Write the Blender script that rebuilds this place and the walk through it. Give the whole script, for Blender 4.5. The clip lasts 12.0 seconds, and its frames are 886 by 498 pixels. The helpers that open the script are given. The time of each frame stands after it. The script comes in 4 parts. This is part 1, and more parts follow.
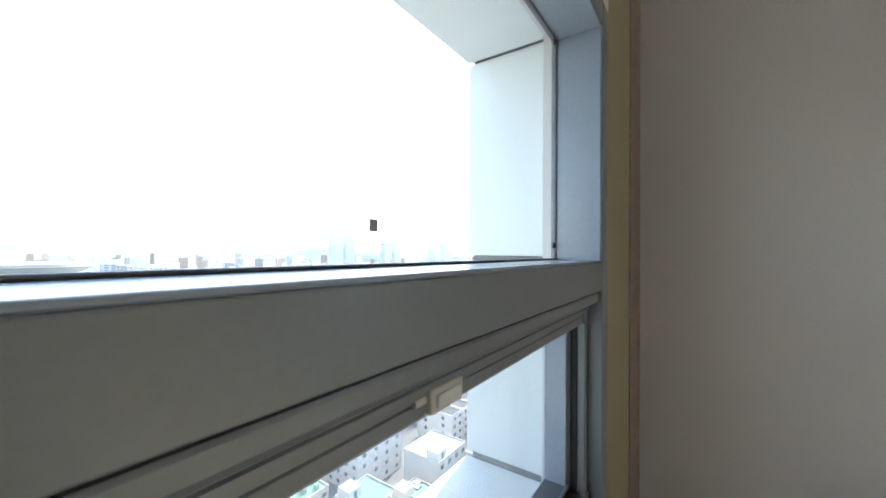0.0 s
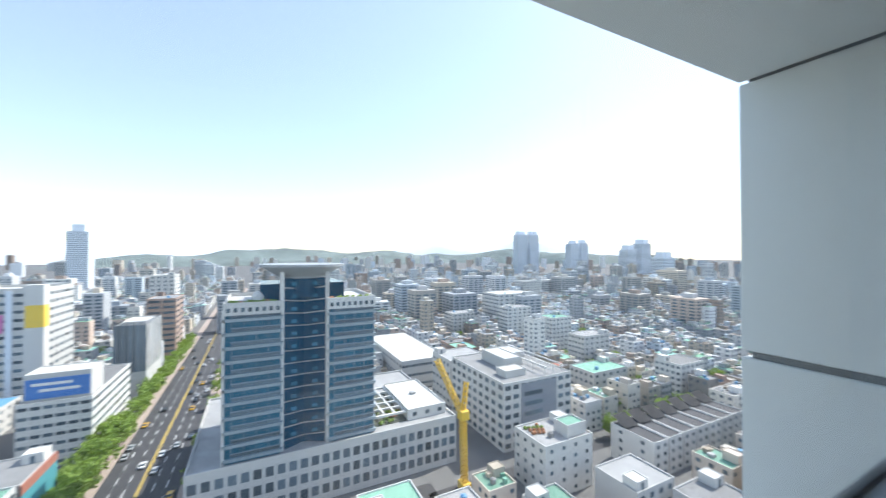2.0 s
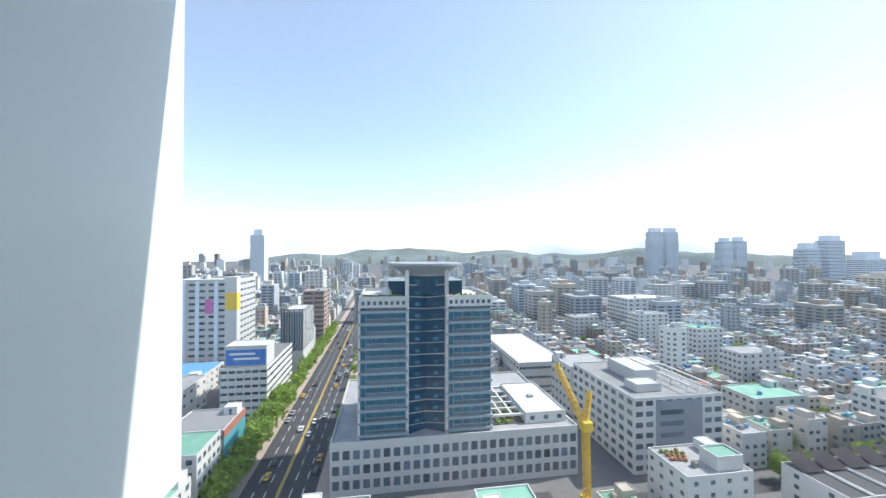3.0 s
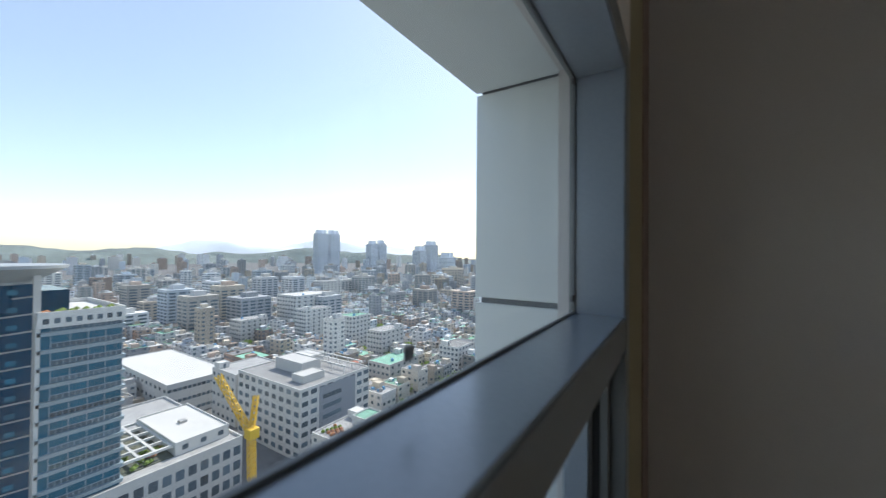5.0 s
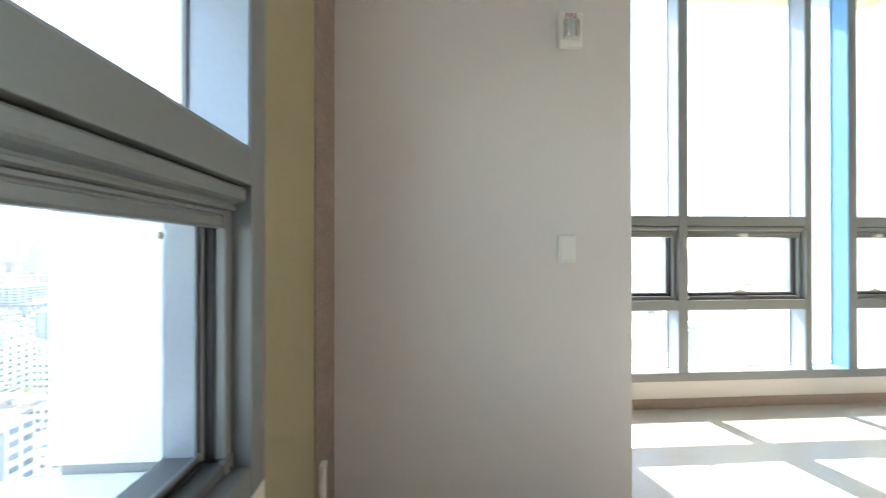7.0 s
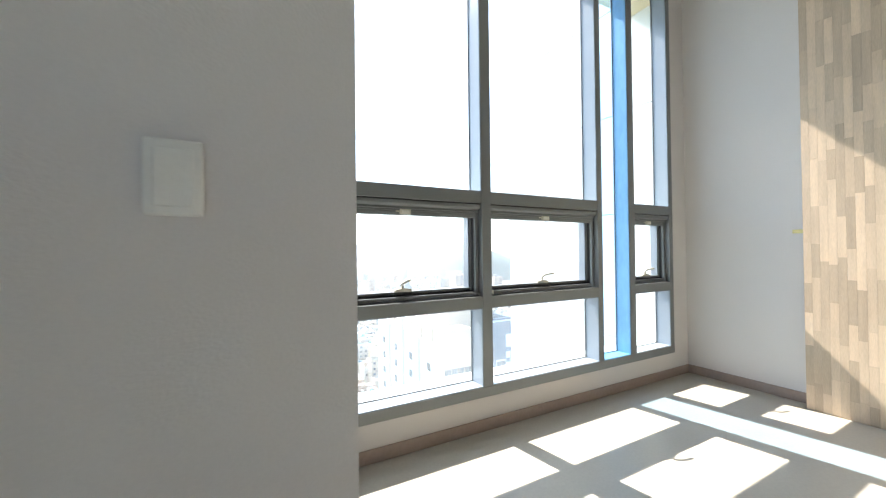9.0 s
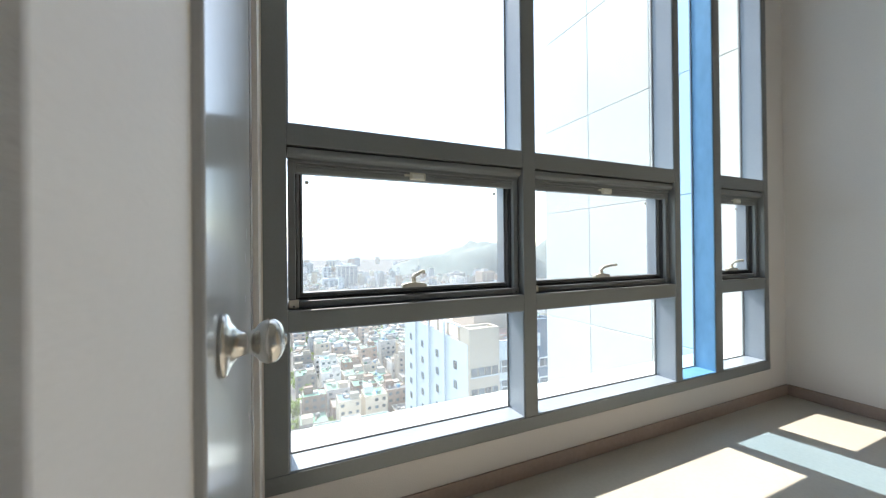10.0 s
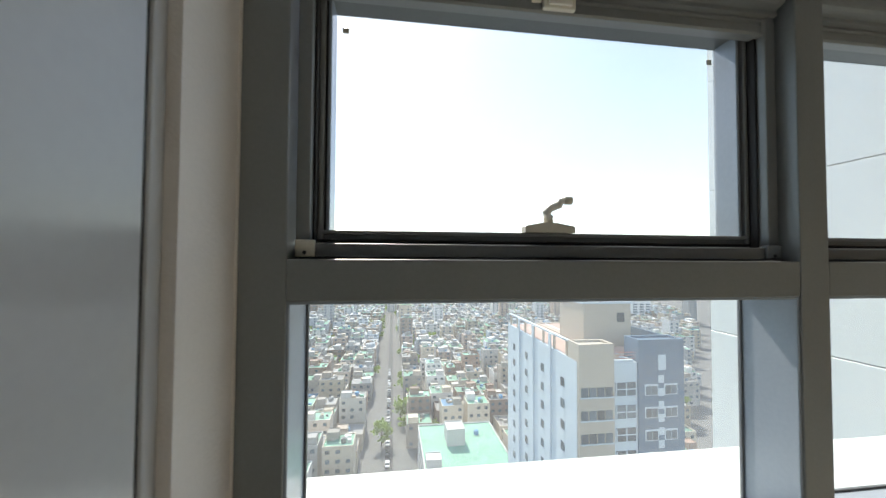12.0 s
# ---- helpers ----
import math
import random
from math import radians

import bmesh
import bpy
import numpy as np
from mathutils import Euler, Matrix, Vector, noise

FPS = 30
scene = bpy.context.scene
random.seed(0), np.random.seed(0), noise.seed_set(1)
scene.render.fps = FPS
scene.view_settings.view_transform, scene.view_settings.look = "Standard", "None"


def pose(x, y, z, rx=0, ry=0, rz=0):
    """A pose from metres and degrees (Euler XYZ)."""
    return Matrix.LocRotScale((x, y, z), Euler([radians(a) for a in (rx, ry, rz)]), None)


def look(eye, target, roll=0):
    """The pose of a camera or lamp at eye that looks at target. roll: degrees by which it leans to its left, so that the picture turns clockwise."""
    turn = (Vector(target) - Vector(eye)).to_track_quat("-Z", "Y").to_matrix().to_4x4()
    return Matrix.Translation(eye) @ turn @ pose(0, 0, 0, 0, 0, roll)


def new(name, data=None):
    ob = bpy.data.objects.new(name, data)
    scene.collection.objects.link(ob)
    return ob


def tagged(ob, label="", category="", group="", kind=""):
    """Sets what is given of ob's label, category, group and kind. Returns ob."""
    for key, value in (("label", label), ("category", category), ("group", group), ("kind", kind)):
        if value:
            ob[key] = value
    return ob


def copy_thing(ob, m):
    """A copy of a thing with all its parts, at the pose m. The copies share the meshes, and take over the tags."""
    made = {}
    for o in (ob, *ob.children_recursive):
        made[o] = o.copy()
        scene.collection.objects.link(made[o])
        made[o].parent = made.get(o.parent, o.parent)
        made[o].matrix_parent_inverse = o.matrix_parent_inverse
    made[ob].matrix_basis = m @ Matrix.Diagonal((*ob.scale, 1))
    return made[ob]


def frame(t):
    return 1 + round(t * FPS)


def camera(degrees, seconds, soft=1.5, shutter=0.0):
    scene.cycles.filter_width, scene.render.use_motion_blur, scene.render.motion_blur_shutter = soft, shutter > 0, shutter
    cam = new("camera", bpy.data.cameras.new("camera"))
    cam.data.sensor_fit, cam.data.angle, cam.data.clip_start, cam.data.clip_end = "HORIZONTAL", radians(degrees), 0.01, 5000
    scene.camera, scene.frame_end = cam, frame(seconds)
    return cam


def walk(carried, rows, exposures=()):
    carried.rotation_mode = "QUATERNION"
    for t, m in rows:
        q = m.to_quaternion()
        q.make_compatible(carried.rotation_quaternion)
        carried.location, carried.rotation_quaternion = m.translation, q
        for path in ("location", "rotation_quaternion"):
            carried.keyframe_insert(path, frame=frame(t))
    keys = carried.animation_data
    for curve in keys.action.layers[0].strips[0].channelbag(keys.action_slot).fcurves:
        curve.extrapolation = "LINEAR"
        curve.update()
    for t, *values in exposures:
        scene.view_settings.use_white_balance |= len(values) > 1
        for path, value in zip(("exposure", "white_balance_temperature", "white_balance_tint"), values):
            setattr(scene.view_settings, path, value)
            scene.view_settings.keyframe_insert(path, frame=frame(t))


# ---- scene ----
cam = camera(100.8, 12.0, soft=1.2, shutter=0.3)
PATH = [
    (0, (-1.211, -3.134, 1.527), (-2.357, -1.495, 1.544), 0.4),
    (0.5, (-1.234, -3.199, 1.565), (-2.505, -1.655, 1.588), 0.6),
    (1, (-1.262, -3.203, 1.572), (-2.521, -1.649, 1.596), 0.8),
    (1.5, (-1.344, -3.165, 1.69), (-2.837, -1.834, 1.714), 0.4),
    (2, (-1.406, -3.115, 1.781), (-3.191, -2.212, 1.803), 0),
    (2.2, (-1.408, -3.109, 1.798), (-3.282, -2.411, 1.817), 0),
    (2.5, (-1.418, -3.113, 1.804), (-3.382, -2.737, 1.822), 0.2),
    (2.7, (-1.425, -3.121, 1.805), (-3.411, -2.881, 1.825), 0),
    (4.5, (-1.419, -3.094, 1.763), (-2.79, -1.639, 1.783), 0.6),
    (5, (-1.318, -3.106, 1.672), (-2.402, -1.425, 1.696), 0.5),
    (5.5, (-1.196, -3.149, 1.551), (-2.08, -1.355, 1.569), 0.4),
    (5.8, (-1.174, -3.125, 1.466), (-1.891, -1.259, 1.476), 0.04),
    (6, (-1.165, -3.1, 1.416), (-1.766, -1.192, 1.421), 0.1),
    (6.2, (-1.169, -3.041, 1.4), (-1.596, -1.087, 1.398), 0.1),
    (6.5, (-1.161, -2.95, 1.359), (-1.348, -0.959, 1.366), 0.1),
    (6.9, (-1.098, -2.87, 1.302), (-1.037, -0.871, 1.302), 0.16),
    (7, (-1.075, -2.844, 1.28), (-0.94, -0.849, 1.287), 0),
    (7.3, (-0.975, -2.786, 1.226), (-0.653, -0.813, 1.236), 0),
    (7.5, (-0.884, -2.66, 1.217), (-0.457, -0.707, 1.237), -0.3),
    (7.7, (-0.781, -2.554, 1.236), (-0.299, -0.615, 1.261), -0.32),
    (9.3, (-0.201, -1.799, 1.148), (0.774, -0.053, 1.168), -0.7),
    (9.5, (-0.124, -1.659, 1.144), (0.801, 0.114, 1.151), -0.8),
    (10, (-0.023, -1.449, 1.085), (0.789, 0.379, 1.094), -0.6),
    (10.1, (-0.003, -1.392, 1.08), (0.793, 0.442, 1.085), -0.58),
    (10.5, (0.06, -1.194, 1.003), (0.798, 0.665, 1.013), -0.3),
    (11, (0.075, -1.038, 0.89), (0.684, 0.867, 0.918), -0.3),
    (11.2, (0.09, -0.958, 0.885), (0.557, 0.987, 0.919), -0.16),
    (11.5, (0.12, -0.844, 0.883), (0.433, 1.131, 0.932), 0.1),
    (12, (0.183, -0.67, 0.869), (0.456, 1.311, 0.927), 0.3),
]
walk(cam, [(t, look(eye, target, roll)) for t, eye, target, roll in PATH], exposures=[
    (0.0, 2.55, 6800, 11), (0.5, 2.25, 6800, 11), (1.0, 2.0, 6750, 11), (1.5, 1.42, 6600, 11), (2.0, 1.15, 6500, 11), (2.5, 1.08, 6450, 11), (4.5, 0.73, 6600, 11), (5.0, 0.8, 6600, 11),
    (5.5, 1.22, 6800, 11), (6.0, 2.15, 6850, 10), (6.5, 3.0, 6900, 9), (7.0, 3.4, 6900, 9), (7.7, 3.45, 6700, 9), (9.3, 2.36, 6700, 9), (10.0, 1.95, 6700, 9), (10.5, 1.57, 6800, 9), (11.5, 1.4, 6800, 9), (12.0, 1.4, 6950, 9)])

# ---- daylight ----
SUN = Vector((0.175, -1.0, -1.13))
world = bpy.data.worlds.new("sky")
scene.world = world
world.use_nodes = True
wn = world.node_tree
sky = wn.nodes.new("ShaderNodeTexSky")
sky.sky_type = "NISHITA"
sky.sun_disc = False
sky.sun_elevation = math.atan2(1.13, 1.011)
sky.sun_rotation = -0.149
sky.air_density, sky.dust_density, sky.altitude = 1.0, 0.6, 80
wn.nodes["Background"].inputs["Strength"].default_value = 0.15
haze = wn.nodes.new("ShaderNodeMix")                  # thin summer haze over the whole sky
haze.data_type = "RGBA"
haze.inputs["Factor"].default_value = 0.2
haze.inputs["B"].default_value = (4.1, 4.5, 5.0, 1)
wn.links.new(sky.outputs["Color"], haze.inputs["A"])
wn.links.new(haze.outputs["Result"], wn.nodes["Background"].inputs["Color"])
sun_data = bpy.data.lights.new("sun", "SUN")
sun_data.energy, sun_data.angle, sun_data.color = 3.0, radians(0.55), (1.0, 0.955, 0.895)
sun = new("sun", sun_data)
sun.matrix_world = look((0, 0, 60), Vector((0, 0, 60)) + SUN)


# ---- materials ----
def mat(name, colour, rough=0.6, metal=0.0, vary=0.12, grain=40.0, coarse=3.0, bump=0.05, random_by=0.0, island=False, spec=0.5, stretch=(1, 1, 1)):
    """Paint, stone or metal with fine grain, broad unevenness and some relief."""
    m = bpy.data.materials.new(name)
    m.use_nodes = True
    nt = m.node_tree
    n, l = nt.nodes, nt.links
    b = n["Principled BSDF"]
    b.inputs["Metallic"].default_value = metal
    b.inputs["Specular IOR Level"].default_value = spec
    co = n.new("ShaderNodeTexCoord")
    mp = n.new("ShaderNodeMapping")
    mp.inputs["Scale"].default_value = stretch
    l.new(co.outputs["Object"], mp.inputs["Vector"])
    fine, broad = n.new("ShaderNodeTexNoise"), n.new("ShaderNodeTexNoise")
    for tex, s in ((fine, grain), (broad, coarse)):
        tex.inputs["Scale"].default_value = s
        tex.inputs["Detail"].default_value = 5
        l.new(mp.outputs["Vector"], tex.inputs["Vector"])
    add = n.new("ShaderNodeMath")
    add.operation = "ADD"
    l.new(fine.outputs["Fac"], add.inputs[0])
    l.new(broad.outputs["Fac"], add.inputs[1])
    ramp = n.new("ShaderNodeMapRange")
    ramp.inputs["From Min"].default_value, ramp.inputs["From Max"].default_value = 0.6, 1.4
    ramp.inputs["To Min"].default_value, ramp.inputs["To Max"].default_value = 1 - vary, 1 + vary
    l.new(add.outputs[0], ramp.inputs["Value"])
    hsv = n.new("ShaderNodeHueSaturation")
    hsv.inputs["Color"].default_value = (*colour, 1)
    value = ramp.outputs["Result"]
    if random_by:
        if island:
            src = n.new("ShaderNodeNewGeometry").outputs["Random Per Island"]
        else:
            src = n.new("ShaderNodeObjectInfo").outputs["Random"]
        rr = n.new("ShaderNodeMapRange")
        rr.inputs["To Min"].default_value, rr.inputs["To Max"].default_value = 1 - random_by, 1 + random_by * 0.6
        l.new(src, rr.inputs["Value"])
        mul = n.new("ShaderNodeMath")
        mul.operation = "MULTIPLY"
        l.new(value, mul.inputs[0])
        l.new(rr.outputs["Result"], mul.inputs[1])
        value = mul.outputs[0]
    l.new(value, hsv.inputs["Value"])
    l.new(hsv.outputs["Color"], b.inputs["Base Color"])
    rg = n.new("ShaderNodeMapRange")
    rg.inputs["To Min"].default_value, rg.inputs["To Max"].default_value = max(0.02, rough - 0.08), min(1, rough + 0.08)
    l.new(broad.outputs["Fac"], rg.inputs["Value"])
    l.new(rg.outputs["Result"], b.inputs["Roughness"])
    if bump:
        bp = n.new("ShaderNodeBump")
        bp.inputs["Strength"].default_value, bp.inputs["Distance"].default_value = bump, 0.01
        l.new(fine.outputs["Fac"], bp.inputs["Height"])
        l.new(bp.outputs["Normal"], b.inputs["Normal"])
    return m


def glass_mat(name, tint, veil, gloss=1.0):
    """Window glass: clear, with its Fresnel gloss and a thin scattering film that stands in for haze."""
    m = bpy.data.materials.new(name)
    m.use_nodes = True
    nt = m.node_tree
    n, l = nt.nodes, nt.links
    n.remove(n["Principled BSDF"])
    clear, scatter, glossy = n.new("ShaderNodeBsdfTransparent"), n.new("ShaderNodeBsdfTranslucent"), n.new("ShaderNodeBsdfGlossy")
    clear.inputs["Color"].default_value = (*tint, 1)
    scatter.inputs["Color"].default_value = (0.8, 0.82, 0.84, 1)
    glossy.inputs["Roughness"].default_value = 0.01
    tex, rng = n.new("ShaderNodeTexNoise"), n.new("ShaderNodeMapRange")
    tex.inputs["Scale"].default_value, tex.inputs["Detail"].default_value = 2.2, 6
    co = n.new("ShaderNodeTexCoord")
    l.new(co.outputs["Object"], tex.inputs["Vector"])
    rng.inputs["From Min"].default_value, rng.inputs["From Max"].default_value = 0.3, 0.75
    rng.inputs["To Min"].default_value, rng.inputs["To Max"].default_value = veil * 0.7, veil * 1.3
    l.new(tex.outputs["Fac"], rng.inputs["Value"])
    one, two, lw = n.new("ShaderNodeMixShader"), n.new("ShaderNodeMixShader"), n.new("ShaderNodeLayerWeight")
    lw.inputs["Blend"].default_value = 0.5
    pw, fr = n.new("ShaderNodeMath"), n.new("ShaderNodeMath")
    pw.operation, fr.operation = "POWER", "MULTIPLY_ADD"
    pw.inputs[1].default_value, fr.inputs[1].default_value, fr.inputs[2].default_value = 5.0, 0.5 * gloss, 0.025
    l.new(lw.outputs["Facing"], pw.inputs[0])
    l.new(pw.outputs[0], fr.inputs[0])
    l.new(rng.outputs["Result"], one.inputs["Fac"])
    l.new(clear.outputs[0], one.inputs[1])
    l.new(scatter.outputs[0], one.inputs[2])
    l.new(fr.outputs[0], two.inputs["Fac"])
    l.new(one.outputs[0], two.inputs[1])
    l.new(glossy.outputs[0], two.inputs[2])
    l.new(two.outputs[0], n["Material Output"].inputs["Surface"])
    return m


WALL = mat("wallpaper", (0.67, 0.638, 0.612), 0.75, vary=0.04, grain=160, coarse=1.2, bump=0.12)
CEIL = mat("ceiling_paint", (0.7, 0.69, 0.66), 0.8, vary=0.03)
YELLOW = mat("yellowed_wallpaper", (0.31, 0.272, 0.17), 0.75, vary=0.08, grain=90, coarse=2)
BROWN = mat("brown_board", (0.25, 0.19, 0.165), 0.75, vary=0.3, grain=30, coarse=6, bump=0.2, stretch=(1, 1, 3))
FLOOR = mat("vinyl_floor", (0.46, 0.43, 0.37), 0.32, vary=0.08, grain=60, coarse=2.5, bump=0.03)
BASE = mat("baseboard_film", (0.34, 0.26, 0.22), 0.5, vary=0.12, grain=50)
ALU = mat("grey_aluminium", (0.2, 0.215, 0.22), 0.38, metal=0.15, vary=0.06, grain=120, bump=0.02)
ALU_DARK = mat("dark_aluminium", (0.12, 0.13, 0.14), 0.4, metal=0.15, vary=0.08, grain=120, bump=0.02)
JAMB = mat("jamb_paint", (0.29, 0.335, 0.39), 0.24, metal=0.1, vary=0.05, grain=100, bump=0.02)
BLUE = mat("blue_film", (0.22, 0.38, 0.5), 0.45, vary=0.14, grain=25, coarse=5, bump=0.05, stretch=(1, 1, 0.4))
RUBBER = mat("black_rubber", (0.02, 0.02, 0.022), 0.6, vary=0.1)
WHITE_PL = mat("white_plastic", (0.78, 0.77, 0.72), 0.35, vary=0.04, grain=80, bump=0.02)
CREAM_PL = mat("cream_plastic", (0.62, 0.6, 0.52), 0.4, vary=0.06, grain=80, bump=0.02)
CHROME = mat("brushed_steel", (0.62, 0.6, 0.56), 0.22, metal=1.0, vary=0.06, grain=200, bump=0.03)
DOOR = mat("door_enamel", (0.4, 0.41, 0.42), 0.2, vary=0.03, grain=70, coarse=2, bump=0.015)
CLAD = mat("white_cladding", (0.78, 0.82, 0.805), 0.35, vary=0.03, grain=30, coarse=0.8, bump=0.01)
JOINT = mat("joint_sealant", (0.18, 0.19, 0.195), 0.7, vary=0.1)
SOFFIT = mat("warm_soffit", (0.8, 0.66, 0.4), 0.5, vary=0.08, grain=30)
WOOD = mat("rubberwood", (0.6, 0.47, 0.34), 0.5, vary=0.14, grain=60, coarse=8, bump=0.06, random_by=0.28, stretch=(4, 4, 0.5))
RED = mat("red_print", (0.35, 0.03, 0.03), 0.5)
PRINT = mat("dark_print", (0.04, 0.04, 0.045), 0.5)
LENS = mat("clear_plastic", (0.6, 0.62, 0.64), 0.1, vary=0.05)
TAG = mat("yellow_tag", (0.75, 0.66, 0.3), 0.5)
SCUFF = mat("paint_chip", (0.32, 0.34, 0.36), 0.7, vary=0.2)
# Last value: strength of the veil that lays outdoor haze over the view.
GLASS_A = glass_mat("glass_west", (0.95, 0.965, 0.96), 0.016)
GLASS_C = glass_mat("glass_south", (0.82, 0.84, 0.83), 0.05)
GLASS_T = glass_mat("glass_sash", (0.77, 0.79, 0.79), 0.065)
GLASS_B = glass_mat("glass_blue", (0.7, 0.86, 1.0), 0.05)


# ---- building helpers ----
def box(bm, x0, x1, y0, y1, z0, z1, slot=0):
    v = [bm.verts.new((x, y, z)) for z in (z0, z1) for y in (y0, y1) for x in (x0, x1)]
    for f in ((0, 2, 3, 1), (4, 5, 7, 6), (0, 1, 5, 4), (2, 6, 7, 3), (1, 3, 7, 5), (0, 4, 6, 2)):
        bm.faces.new([v[i] for i in f]).material_index = slot
    return v


def boxes(*dims):
    bm = bmesh.new()
    for d in dims:
        box(bm, *d)
    return bm


def softbox(x0, x1, y0, y1, z0, z1, r=0.003, seg=2):
    bm = boxes((x0, x1, y0, y1, z0, z1))
    bmesh.ops.bevel(bm, geom=bm.edges[:], offset=r, segments=seg, profile=0.5, affect="EDGES", clamp_overlap=True)
    return bm


def lathe(profile, axis="x", n=28):
    """A turned shape from (distance along the axis, radius) pairs."""
    bm = bmesh.new()
    rings = []
    for d, r in profile:
        ring = []
        for i in range(n):
            a = 2 * math.pi * i / n
            c, s = r * math.cos(a), r * math.sin(a)
            ring.append(bm.verts.new((d, c, s) if axis == "x" else (c, d, s) if axis == "y" else (c, s, d)))
        rings.append(ring)
    for a, b in zip(rings, rings[1:]):
        for i in range(n):
            bm.faces.new((a[i], a[(i + 1) % n], b[(i + 1) % n], b[i]))
    bm.faces.new(rings[0])
    bm.faces.new(rings[-1])
    bmesh.ops.recalc_face_normals(bm, faces=bm.faces[:])
    return bm


def tube(points, r, n=10):
    """A bent round bar along some points."""
    bm = bmesh.new()
    pts = [Vector(p) for p in points]
    rings = []
    for i, p in enumerate(pts):
        d = (pts[min(i + 1, len(pts) - 1)] - pts[max(i - 1, 0)]).normalized()
        q = d.to_track_quat("Z", "Y")
        rr = r[i] if isinstance(r, (list, tuple)) else r
        rings.append([bm.verts.new(p + q @ Vector((rr * math.cos(2 * math.pi * k / n), rr * math.sin(2 * math.pi * k / n), 0))) for k in range(n)])
    for a, b in zip(rings, rings[1:]):
        for k in range(n):
            bm.faces.new((a[k], a[(k + 1) % n], b[(k + 1) % n], b[k]))
    bm.faces.new(rings[0])
    bm.faces.new(rings[-1])
    bmesh.ops.recalc_face_normals(bm, faces=bm.faces[:])
    return bm


def extrude(profile, x0, x1):
    """A bar of one section, given as (y, z) corners, from x0 to x1."""
    bm = bmesh.new()
    ends = [[bm.verts.new((x, y, z)) for y, z in profile] for x in (x0, x1)]
    n = len(profile)
    for i in range(n):
        bm.faces.new((ends[0][i], ends[0][(i + 1) % n], ends[1][(i + 1) % n], ends[1][i]))
    bm.faces.new(ends[0])
    bm.faces.new(ends[1])
    bmesh.ops.recalc_face_normals(bm, faces=bm.faces[:])
    return bm


def mesh_of(name, bm, *materials, smooth=False):
    me = bpy.data.meshes.new(name)
    bm.to_mesh(me)
    bm.free()
    for m in materials:
        me.materials.append(m)
    if smooth:
        for p in me.polygons:
            p.use_smooth = True
    return me


def part(name, bm, material, parent, label="", smooth=False):
    ob = new(name, mesh_of(name, bm, material, smooth=smooth))
    ob.parent = parent
    return tagged(ob, label)


def struct(name, bm, *materials, label="", category=""):
    return tagged(new(name, mesh_of(name, bm, *materials)), label, category, kind="structure")


def thing(name, at=(0, 0, 0), label="", category="", group="", kind=""):
    ob = new(name)
    ob.location = at
    ob.empty_display_size = 0.1
    return tagged(ob, label, category, group, kind)


# ---- the room ----
XA, YD, XD, XR, YB, ZC = -1.436, -1.251, -0.114, 3.38, -5.4, 3.75
CY = 0.16   # thickness of the south wall and its window
struct("floor", boxes((XA - 0.2, XR + 0.2, YB - 0.2, 0.0, -0.3, 0.0)), FLOOR, label="beige vinyl floor with sun patches", category="floor")
struct("ceiling", boxes((XA - 0.2, XR + 0.2, YB - 0.2, CY, ZC, ZC + 0.3)), CEIL, label="plain white painted ceiling high above", category="ceiling")
A0, A1, AZ0, AZ1 = -3.31, -2.02, 0.81, 2.181          # clear opening of the west window
F = 0.068                                            # face width of its frame
struct("wall_west", boxes(
    (XA - 0.2, XA, YB, A0 - F, 0, ZC), (XA - 0.2, XA, A0 - F, A1 + F, 0, AZ0 - F), (XA - 0.2, XA, A0 - F, A1 + F, AZ1 + F, ZC),
    (XA - 0.2, XA - 0.004, A1 + F, YD, 0, ZC)), WALL, label="off-white papered wall around the corner window", category="wall")
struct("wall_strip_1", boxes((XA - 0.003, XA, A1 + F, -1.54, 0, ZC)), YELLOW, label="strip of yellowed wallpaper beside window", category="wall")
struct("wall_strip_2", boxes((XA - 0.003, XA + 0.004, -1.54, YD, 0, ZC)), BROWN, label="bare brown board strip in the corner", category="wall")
D0, D1, DH = -0.905, -0.199, 2.10                    # the closet door's leaf
XW = -0.085                                          # face of the closet's side wall
for nm, dims in (("wall_closet", (XA - 0.2, XD, YD, YD + 0.06, 0, ZC)), ("wall_closet_back", (XA - 0.2, XW, CY - 0.1, CY, 0, ZC)), ("wall_closet_end", (XW - 0.1, XD, YD + 0.06, D0 - 0.05, 0, ZC)),
                 ("wall_closet_side", (XW - 0.1, XW, D1 + 0.0305, 0.0, 0, ZC)), ("wall_closet_head", (XW - 0.1, XW, D0 - 0.05, D1 + 0.0305, DH + 0.035, ZC))):
    struct(nm, boxes(dims), WALL, label="greige papered closet wall with a plain end", category="wall")
C0, C1, CZ0, CZ1 = 0.0, 3.126, 0.279, 3.58
struct("wall_south", boxes((-0.08, 3.168, 0, CY, 0, 0.214), (3.168, XR, 0, CY, 0, ZC), (-0.08, 3.168, 0, CY, CZ1 + 0.07, ZC),
                           (XW - 0.2, -0.08, 0.0, CY, 0, ZC)), WALL, label="warm white papered wall under the windows", category="wall")
struct("wall_east", boxes((XR, XR + 0.2, YB, CY, 0, ZC)), WALL, label="plain white papered side wall", category="wall")
struct("wall_north", boxes((XA - 0.2, XR + 0.2, YB - 0.2, YB, 0, ZC)), WALL, label="plain white papered back wall", category="wall")
